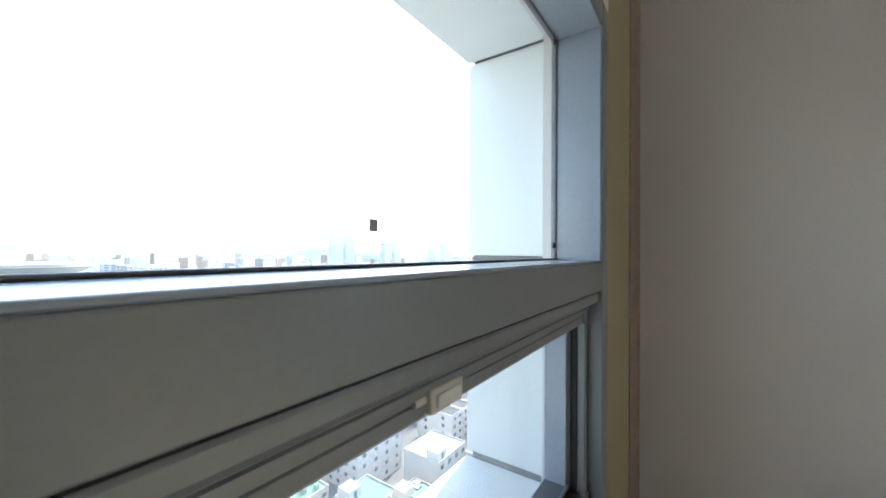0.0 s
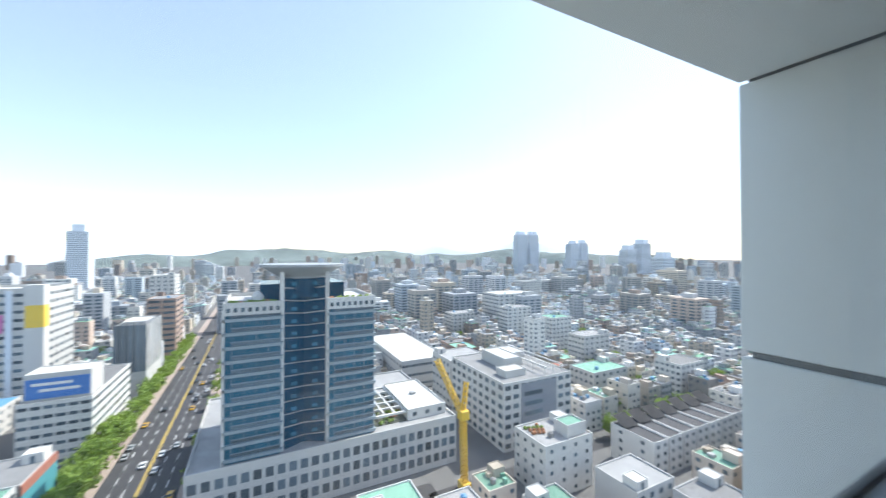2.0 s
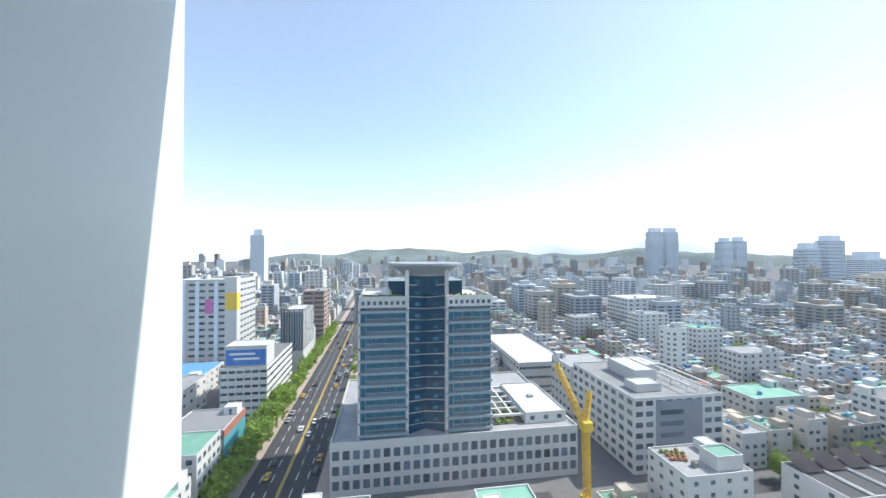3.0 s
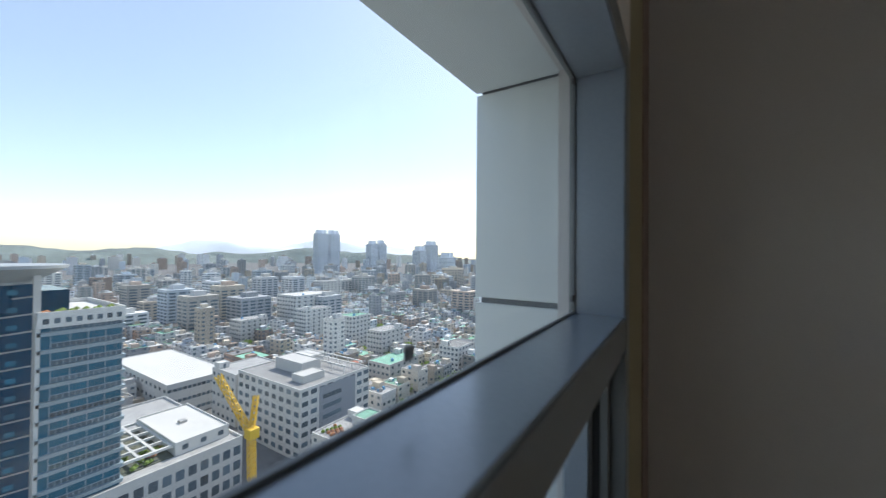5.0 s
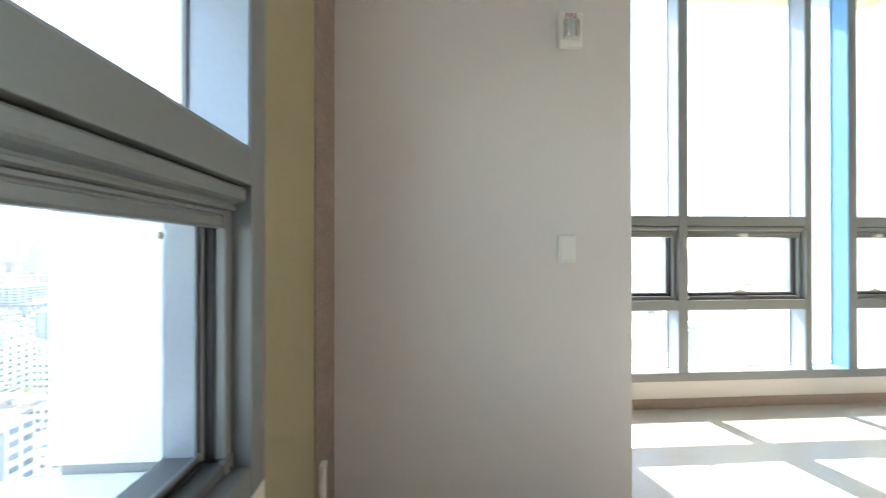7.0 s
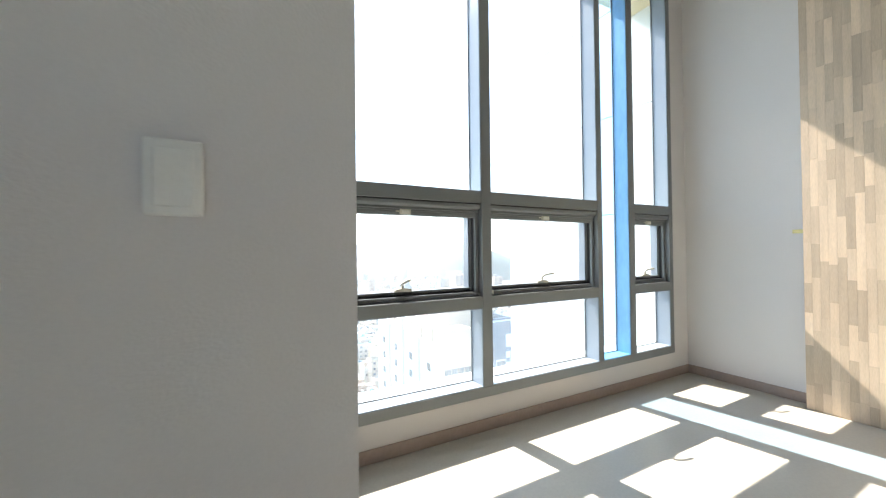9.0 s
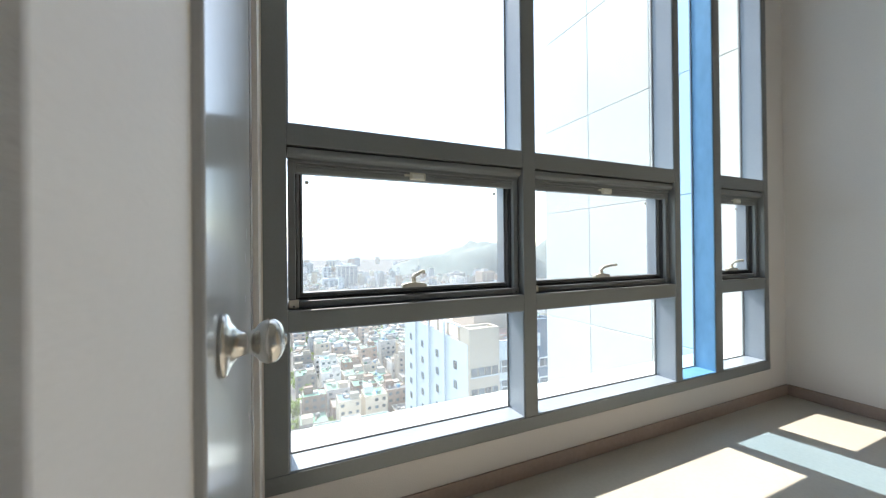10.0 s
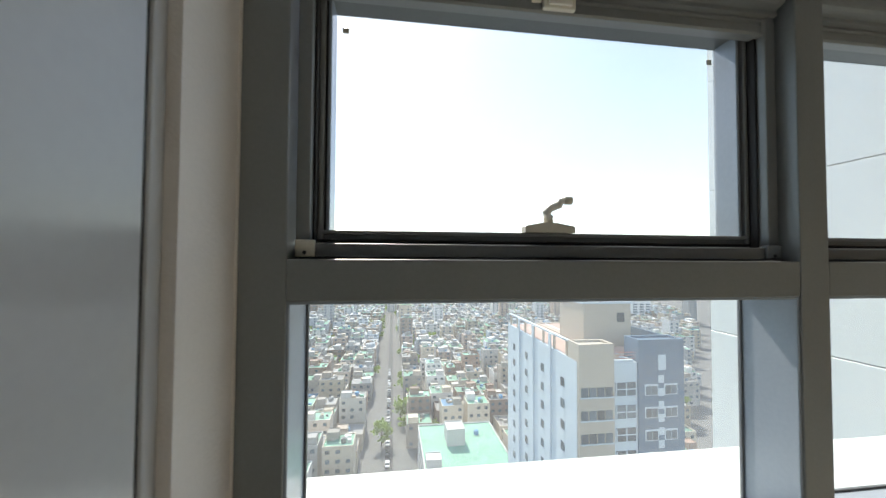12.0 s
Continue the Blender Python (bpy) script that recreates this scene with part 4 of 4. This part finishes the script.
# -- apartment tower seen from the south window --
apt = thing("apartment_tower", (31, 56, G), "apartment tower in white, beige and slate panels", "apartment tower")
AH = 62.8
part("blue_wall", body_bm(8, 28.5, AH - 1.6, 0.5, 0.35), APT_B, apt, "white-blue side wall").location = (-3, 2.75, 0)
part("beige_wall", body_bm(4.9, 3.0, AH + 0.9, 0.3, 0.35), APT_T, apt, "beige front wall").location = (-4.5, -10.5, 0)
part("white_wall", body_bm(3.4, 25.7, AH - 1.8, 0.4, 0.35), APT_B, apt).location = (-0.3, 1.15, 0)
part("slate_wall", body_bm(6.6, 3.0, AH + 1.3, 0.3, 0.35), APT_D, apt, "slate-blue front wall").location = (4.7, -10.5, 0)
part("rear_wall", body_bm(9, 26, AH - 1.5, 0.5, 0.35), APT_T, apt).location = (3.5, 4, 0)
part("roof_deck", boxes((-6.6, 7.6, -8.9, 16.5, AH - 1.5, AH - 1.15)), PINKR, apt, "faded red coated roof deck")
for zz in (-0.9, -0.5, -0.1):
    part("roof_rail", boxes((-1.9, 1.3, -11.6, -11.52, AH + zz, AH + zz + 0.07)), REDR, apt, "red steel roof rail")
part("lift_house", body_bm(7.8, 8, 6.7, 0.3, 0.3), APT_T, apt).location = (2.0, 0, AH - 1.3)
part("lift_house_cap", boxes((-2.1, 6.1, -4.2, 4.2, AH + 5.42, AH + 5.7)), APT_B, apt)
part("lift_house_window", boxes((3.6, 4.8, -4.06, -3.98, AH + 2.6, AH + 4.0)), WINDOW, apt)
part("side_parapet", boxes((7.7, 7.98, -9.0, 16.5, AH - 1.4, AH + 1.4)), APT_D, apt)
for k in range(7):
    part("pergola_beam", boxes((-6.95, -6.65, -8.6 + k * 4.0, -8.3 + k * 4.0, AH - 1.2, AH + 0.95)), APT_T, apt)
part("pergola_rail", boxes((-7.0, -6.6, -9.0, 16.6, AH + 0.95, AH + 1.2)), APT_B, apt)
for f in range(20):
    z = 1.2 + f * 2.95
    for k in range(4):
        put_window(apt, -6.2 + k * 1.12, -12.0, z, 0.95, 1.2, "s")
    part("window_sill", boxes((-6.8, -2.2, -12.18, -12.0, z - 0.16, z - 0.02)), APT_B, apt)
    part("balcony", boxes((-1.7, 1.1, -11.82, -11.6, z - 0.1, z + 1.6)), WINDOW, apt)
    for k in range(3):
        part("balcony_bar", boxes((-1.72 + k * 1.4, -1.6 + k * 1.4, -11.9, -11.8, z - 0.1, z + 1.6)), APT_B, apt)
    part("balcony_rail", boxes((-1.7, 1.1, -11.92, -11.8, z + 0.7, z + 0.82)), APT_B, apt)
    for xx in (3.2, 6.0):
        part("window_trim", boxes((xx - 0.95, xx + 0.95, -12.07, -12.0, z - 0.12, z + 1.32)), APT_B, apt, "white window trim")
        for q in (-0.43, 0.43):
            put_window(apt, xx + q, -12.05, z, 0.75, 1.1, "s")
    for yy in (-7.5, -0.5, 6.5, 13.0):
        put_window(apt, -7.0, yy, z, 1.0, 1.2, "w")
for yy in (-3.6, 3.2, 10.0):
    part("wall_rib", boxes((-7.25, -7.0, yy - 0.3, yy + 0.3, 0, AH + 1.0)), APT_B, apt)
for k in range(7):
    part("sign_bar", boxes((4.2, 5.0 if k else 5.3, -12.08, -12.0, AH - 2.4 - k * 1.7, AH - (0.4 if k == 0 else 1.4) - k * 1.7)), APT_B, apt, "pale facade lettering bar")
grn = building("green_roof_block", 10, 37, 107, 136, -60.5, CONC, GREEN, "wide low block with a green coated roof", "sw", 4, 7, (1.6, 1.3))
part("stair_block", body_bm(6, 7, 5, 0.4), CONC, grn).location = (-2, 2, 13.6)

# -- crane --
cr = thing("mobile_crane", (-104, 56.5, G), "yellow construction crane with a folded boom", "crane")
part("base", softbox(-2, 2, -1.5, 1.5, 0, 2.5, 0.3), CRANE, cr)


def lattice(name, a, b, w, n):
    bm = bmesh.new()
    a, b = Vector(a), Vector(b)
    q = (b - a).to_track_quat("Z", "X")
    length = (b - a).length
    cs = [q @ Vector((sx * w, sy * w, 0)) for sx, sy in ((-1, -1), (1, -1), (1, 1), (-1, 1))]
    bars = [(a + c, b + c) for c in cs]
    for i in range(n):
        p0, p1 = a + (b - a) * (i / n), a + (b - a) * ((i + 1) / n)
        for k in range(4):
            bars.append((p0 + cs[k], p1 + cs[(k + 1) % 4]))
            bars.append((p0 + cs[k], p0 + cs[(k + 1) % 4]))
    for p0, p1 in bars:
        t = tube([p0, p1], 0.16, 4)
        off = len(bm.verts)
        vs = [bm.verts.new(v.co) for v in t.verts]
        t.verts.index_update()
        for f in t.faces:
            bm.faces.new([vs[v.index] for v in f.verts])
        t.free()
    return part(name, bm, CRANE, cr)


lattice("mast", (0, 0, 2), (-1, 0, 24), 0.8, 14)
lattice("boom", (-1, 0, 23), (-9, -5.5, 40), 0.7, 10)
lattice("luffing_arm", (-1, 0, 23), (-3, 2.5, 33), 0.6, 6)
part("slewing_cab", softbox(-2.4, 0.8, -1.4, 1.6, 22, 25, 0.3), CRANE, cr)


# -- street trees and cars --
def tree_meshes(seed):
    r = random.Random(seed)
    bm = bmesh.new()
    for c in range(26):
        a, rad, z = r.uniform(0, 6.28), 2.6 * math.sqrt(r.random()), r.uniform(3.0, 7.6)
        cx, cy = rad * math.cos(a), rad * math.sin(a)
        for k in range(16):
            p = Vector((cx + r.gauss(0, 0.55), cy + r.gauss(0, 0.55), z + r.gauss(0, 0.5)))
            q = Euler((r.uniform(0, 3), r.uniform(0, 3), r.uniform(0, 3))).to_quaternion()
            s = r.uniform(0.25, 0.5)
            v = [bm.verts.new(p + q @ Vector(o) * s) for o in ((-1, -0.6, 0), (1, -0.6, 0.15), (0.7, 0.8, 0), (-0.7, 0.7, 0.2))]
            bm.faces.new(v)
    trunk = tube([(0, 0, 0), (0.1, 0, 1.8), (0.0, 0.1, 3.4), (0.3, 0.1, 5.5)], [0.22, 0.18, 0.14, 0.06], 8)
    for k in range(4):
        a = k * 1.6
        t = tube([(0, 0.05, 3.0), (1.2 * math.cos(a), 1.2 * math.sin(a), 5.0)], [0.1, 0.04], 6)
        t.verts.index_update()
        vs = [trunk.verts.new(v.co) for v in t.verts]
        for f in t.faces:
            trunk.faces.new([vs[v.index] for v in f.verts])
        t.free()
    return mesh_of("crown", bm, LEAF), mesh_of("trunk", trunk, BARK)


TREES = [tree_meshes(s) for s in range(4)]


def tree(x, y, s, k, z=G):
    t = thing("tree", (x, y, z), "leafy green street tree beside the avenue", "tree", "street trees")
    t.scale, t.rotation_euler = (s, s, s), (0, 0, k * 1.3)
    for nm, me in zip(("crown", "trunk"), TREES[k % 4]):
        o = new(nm, me)
        o.parent = t


rt = random.Random(11)
k = 0
for s in list(range(48, 130, 5)) + list(range(140, 300, 8)):
    for side in (14.5, 18.5) if s < 130 else (14.5,):
        p = road_point(s + rt.uniform(-1, 1), side + rt.uniform(-0.8, 0.8))
        tree(p.x, p.y, rt.uniform(1.0, 1.35), k)
        k += 1
for s in range(75, 230, 22):
    p = road_point(s, -14.5)
    tree(p.x, p.y, rt.uniform(0.7, 0.95), k)
    k += 1
for x, y in ((-6, 96), (-8, 104), (-5, 150), (5, 175), (-107, 128), (-106, 140), (-118, 150), (-360, 300), (-365, 312), (-352, 305), (-372, 306), (-355, 318)):
    tree(x + rt.uniform(-2, 2), y, rt.uniform(0.8, 1.3), k)
    k += 1


def car_shapes(material):
    c = thing("car", (0, 0, G - 40), "parked car on the street", "car", "cars on the streets")
    bm = softbox(-2.2, 2.2, -0.9, 0.9, 0.35, 0.95, 0.15)
    part("body", bm, material, c)
    bm = boxes((-1.3, 1.1, -0.78, 0.78, 0.95, 1.45))
    bm.verts.ensure_lookup_table()
    for v in bm.verts:
        if v.co.z > 1.2:
            v.co.x *= 0.75
            v.co.y *= 0.88
    part("cabin", bm, WINDOW, c)
    part("roof", softbox(-0.85, 0.7, -0.66, 0.66, 1.44, 1.5, 0.02, 1), material, c)
    for x in (-1.35, 1.35):
        for yy in (-0.85, 0.85):
            part("wheel", lathe([(-0.1, 0.32), (0.1, 0.32)], "y", 12), RUBBER, c).location = (x, yy, 0.33)
    return c


protos = [car_shapes(m) for m in CARS]
names = ("white car driving on the avenue", "black car driving on the avenue", "silver car driving on the avenue", "yellow taxi driving on the avenue")
heading = math.atan2(rdir.y, rdir.x)
spots = []
for i in range(46):
    s, side = rt.uniform(38, 330), rt.choice((-9.6, -5.8, -2.2, 2.2, 5.8, 9.6))
    p = road_point(s, side, 0.07)
    if all((p - q).length > 6 for q in spots):
        spots.append(p)
for i, p in enumerate(spots):
    kind = rt.choice((0, 0, 0, 1, 1, 2, 3))
    tagged(copy_thing(protos[kind], Matrix.Translation(p) @ Matrix.Rotation(heading, 4, "Z")), names[kind])
for i in range(26):
    y = 60 + i * 7.5 + rt.uniform(0, 2)
    kind = rt.choice((0, 0, 1, 2))
    tagged(copy_thing(protos[kind], Matrix.Translation((-1.0, y, G + 0.06)) @ Matrix.Rotation(math.pi / 2, 4, "Z")), ("white", "black", "silver")[kind if kind else 0] + " car parked along the narrow street")
for c in protos:
    for o in list(c.children_recursive) + [c]:
        bpy.data.objects.remove(o)

# -- low houses: the nearest as things, the rest joined --
rh = random.Random(21)
near_count = 0
fw, fwf, fr, frf, fx, fxf = [], [], [], [], [], []


def add_box(vs, fs, x0, x1, y0, y1, z0, z1):
    o = len(vs)
    vs.extend(((x0, y0, z0), (x1, y0, z0), (x0, y1, z0), (x1, y1, z0), (x0, y0, z1), (x1, y0, z1), (x0, y1, z1), (x1, y1, z1)))
    fs.extend([tuple(o + i for i in f) for f in ((4, 5, 7, 6), (0, 1, 5, 4), (2, 6, 7, 3), (1, 3, 7, 5), (0, 4, 6, 2))])


def seen_from_windows(x, y):
    if x < -60 and -0.9 * abs(x) < y < 2.6 * abs(x):
        return True
    return y > 55 and -0.75 * y < x < 0.9 * y


ft, ftf, fc, fcf = [], [], [], []


def far_clump(x, y, r, n):
    """Loose leaf sheets of a distant tree."""
    for k in range(n):
        p = Vector((x + rh.gauss(0, r * 0.45), y + rh.gauss(0, r * 0.45), G + rh.uniform(1.5, 2.4 * r)))
        q = Euler((rh.uniform(0, 3), rh.uniform(0, 3), rh.uniform(0, 3))).to_quaternion()
        o = len(ft)
        ft.extend(tuple(p + q @ Vector(c) * rh.uniform(0.7, 1.2)) for c in ((-1, -0.7, 0), (1, -0.6, 0.2), (0.8, 0.8, 0), (-0.7, 0.7, 0.3)))
        ftf.append((o, o + 1, o + 2, o + 3))


lots = []
for i in range(-120, 30):
    for j in range(-50, 110):
        bx, by = i * 12.2 + (i // 5) * 4.0, j * 11.4 + (j // 3) * 4.0
        if seen_from_windows(bx, by):
            lots.append((math.hypot(bx, by), bx, by))
lots.sort()
for dist, bx, by in lots:
    if dist > 1150 or near_road(bx, by, 24):
        continue
    w, d = rh.uniform(8.5, 11.6), rh.uniform(8, 10.8)
    x, y = bx + rh.uniform(-1, 1), by + rh.uniform(-1, 1)
    if not clear(x - w / 2, x + w / 2, y - d / 2, y + d / 2) or rh.random() < 0.03:
        if dist < 420 and clear(x - 3, x + 3, y - 3, y + 3):
            tree(x, y, rh.uniform(0.8, 1.2), near_count)
        continue
    h = rh.choice((6, 7, 9, 9, 12, 12, 15))
    if rh.random() < 0.035 and dist > 220:
        h = rh.uniform(20, 36)
    if dist < 900 and rh.random() < 0.3:
        far_clump(bx + rh.choice((-6.4, 6.4)), by + rh.uniform(-3, 3), rh.uniform(1.6, 3.2), 26)
    if dist < 520:
        for q in range(4):
            a, b, e = x + rh.uniform(-0.36, 0.36) * w, y + rh.uniform(-0.36, 0.36) * d, rh.uniform(0.4, 1.0)
            add_box(fc, fcf, a - e, a + e, b - e * rh.uniform(0.5, 1), b + e, G + h, G + h + rh.uniform(0.5, 1.6))
    if near_count < 250 and dist < 330:
        near_count += 1
        wallm = HOUSE_B if rh.random() < 0.22 else HOUSE_W
        u = rh.random()
        roofm, rname = (GREEN, "green coated roof") if u < 0.48 else (REDR, "red roof") if u < 0.51 else (BLUER, "blue roof") if u < 0.54 else (GREYR, "grey flat roof")
        building("house", x - w / 2, x + w / 2, y - d / 2, y + d / 2, G + h, wallm, roofm,
                 ("brown brick" if wallm is HOUSE_B else "pale rendered") + " low house with " + rname, "es" if x < -60 else "s", 0, 3, (1.4, 1.2), group="low houses", seed=near_count, category="house", skip=0.25)
    else:
        add_box(fw, fwf, x - w / 2, x + w / 2, y - d / 2, y + d / 2, G, G + h)
        add_box(fr, frf, x - w / 2 + 0.5, x + w / 2 - 0.5, y - d / 2 + 0.5, y + d / 2 - 0.5, G + h, G + h + 0.15)
        for q in range(2 if dist < 600 else 1):
            a, b = x + rh.uniform(-2, 2), y + rh.uniform(-2, 2)
            add_box(fw, fwf, a - 1.8, a + 1.8, b - 1.8, b + 1.8, G + h, G + h + 2.6)
        if dist < 700:
            for f in range(int(h / 3)):
                z = G + f * 3 + 1.2
                for k in (-0.28, 0.28):
                    add_box(fx, fxf, x + w / 2, x + w / 2 + 0.08, y + k * d - 0.9, y + k * d + 0.9, z, z + 1.3)
                    add_box(fx, fxf, x + k * w - 0.9, x + k * w + 0.9, y - d / 2 - 0.08, y - d / 2, z, z + 1.3)


def slab(x, y, w, d, top):
    """A far apartment slab with its rows of windows."""
    add_box(fw, fwf, x - w / 2, x + w / 2, y - d / 2, y + d / 2, G, top)
    add_box(fw, fwf, x - w / 5, x + w / 5, y - d / 5, y + d / 5, top, top + 4)
    if math.hypot(x, y) < 1500:
        z = G + 3
        while z < top - 3:
            n = max(2, int(d / 7))
            for k in range(n):
                yy = y - d / 2 + (k + 0.5) * d / n
                add_box(fx, fxf, x + w / 2, x + w / 2 + 0.2, yy - d / n * 0.32, yy + d / n * 0.32, z, z + 1.5)
            n = max(2, int(w / 7))
            for k in range(n):
                xx = x - w / 2 + (k + 0.5) * w / n
                add_box(fx, fxf, xx - w / n * 0.32, xx + w / n * 0.32, y - d / 2 - 0.2, y - d / 2, z, z + 1.5)
            z += 3.0


for i in range(340):
    ang = rh.uniform(-0.75, 1.25)
    dist = rh.uniform(480, 2600) if i % 5 else rh.uniform(360, 900)
    x, y = -dist * math.cos(ang), dist * math.sin(ang)
    lift = 0.012 * dist
    slab(x, y, rh.uniform(11, 26), rh.uniform(12, 30), G + rh.uniform(17, 38 + lift))
for i in range(90):
    dist = rh.uniform(450, 2400)
    ang = rh.uniform(-0.6, 0.65)
    slab(dist * math.sin(ang), dist * math.cos(ang), rh.uniform(14, 40), rh.uniform(14, 24), G + rh.uniform(18, 50))
for label, vs, fs, m in (("pale far houses and apartment blocks", fw, fwf, FARW), ("coated flat roofs of far houses", fr, frf, FARG), ("dark windows of far houses", fx, fxf, WINDOW), ("tanks and sheds on house roofs", fc, fcf, CLUTTER), ("green trees between far houses", ft, ftf, LEAF)):
    me = bpy.data.meshes.new("far_city")
    me.from_pydata(vs, [], fs)
    me.materials.append(m)
    tagged(new("far_city", me), label, "city", kind="stuff")

# -- landmark towers far off --
def high_rise(x, y, w, d, top, label, crowns=2):
    t = thing("high_rise", (x, y, G), label, "apartment tower")
    h = top - G
    # Pale blue of shaft and crowns carries the painted distance haze.
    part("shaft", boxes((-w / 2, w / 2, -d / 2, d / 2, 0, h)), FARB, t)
    for k in range(crowns):
        yy = (k + 0.5) / crowns * d - d / 2
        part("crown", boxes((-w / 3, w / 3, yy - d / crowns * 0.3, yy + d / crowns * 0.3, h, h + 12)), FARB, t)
    n = int(h / 3.2)
    bm = bmesh.new()
    for f in range(n):
        for k in range(6):
            yy = (k + 0.5) / 6 * d - d / 2
            box(bm, w / 2, w / 2 + 0.2, yy - d / 22, yy + d / 22, f * 3.2 + 1, f * 3.2 + 2.4)
            box(bm, (k + 0.5) / 6 * w - w / 2 - w / 15, (k + 0.5) / 6 * w - w / 2 + w / 15, -d / 2 - 0.2, -d / 2, f * 3.2 + 1, f * 3.2 + 2.4)
    tagged(part("windows", bm, WINDOW, t), kind="stuff")


high_rise(-1000, 798, 26, 40, 64, "pale twin apartment towers far away", 2)
high_rise(-1010, 858, 26, 40, 66, "pale twin apartment towers far away", 2)
high_rise(-900, 935, 26, 34, 32, "pale apartment tower far away", 1)
high_rise(-905, 985, 26, 34, 35, "pale apartment tower far away", 1)
high_rise(-700, 1005, 30, 44, 30, "pale apartment tower far away")
high_rise(-690, 930, 30, 36, 12, "pale apartment tower far away")
high_rise(-500, 790, 26, 40, -8, "pale apartment tower far away")
high_rise(-830, -270, 26, 28, 38, "slim grey apartment tower far away", 1)

# -- hills --
def hill(name, x, y, w, d, h, material, label, seed, turn=0.0, nx=60, ny=16):
    vs, fs = [], []
    for j in range(ny + 1):
        for i in range(nx + 1):
            u, v = i / nx * 2 - 1, j / ny * 2 - 1
            e = max(0.0, 1 - v * v) * max(0.0, 1 - u * u) ** 0.7
            n = 0.62 + 0.55 * noise.noise(Vector((u * 3.1 + seed, v * 1.2, seed))) + 0.12 * noise.noise(Vector((u * 16, v * 6, seed + 5)))
            px, py = u * w / 2, v * d / 2
            vs.append((px * math.cos(turn) - py * math.sin(turn), px * math.sin(turn) + py * math.cos(turn), max(0.0, h * e * n) - 1.0))
    for j in range(ny):
        for i in range(nx):
            a = j * (nx + 1) + i
            fs.append((a, a + 1, a + nx + 2, a + nx + 1))
    me = bpy.data.meshes.new(name)
    me.from_pydata(vs, [], fs)
    me.materials.append(material)
    for p in me.polygons:
        p.use_smooth = True
    ob = new(name, me)
    ob.location = (x, y, G)
    return tagged(ob, label, "hill", kind="structure")


hill("backdrop_hill_1", -2700, 300, 2600, 500, 132, HAZED_FOREST, "low wooded hills on the city's edge", 2.0, math.pi / 2)
hill("backdrop_hill_2", -2300, 1900, 2400, 500, 130, HAZED_FOREST, "low wooded hills on the city's edge", 7.0, math.pi / 4)
hill("backdrop_hill_3", 800, 950, 1050, 420, 200, HAZED_FOREST, "green wooded hill rising behind houses", 3.3, -0.25)
hill("backdrop_hill_4", 900, 3600, 3800, 500, 330, HAZED_MOUNT, "far mountain ridge, pale blue from painted haze", 5.1)
hill("backdrop_hill_5", -3500, 2600, 3800, 500, 260, HAZED_MOUNT, "far mountain ridge, pale blue from painted haze", 9.4, math.pi / 3)
hill("backdrop_hill_6", -3500, -900, 3000, 500, 230, HAZED_MOUNT, "far mountain ridge, pale blue from painted haze", 12.4, math.pi / 2)
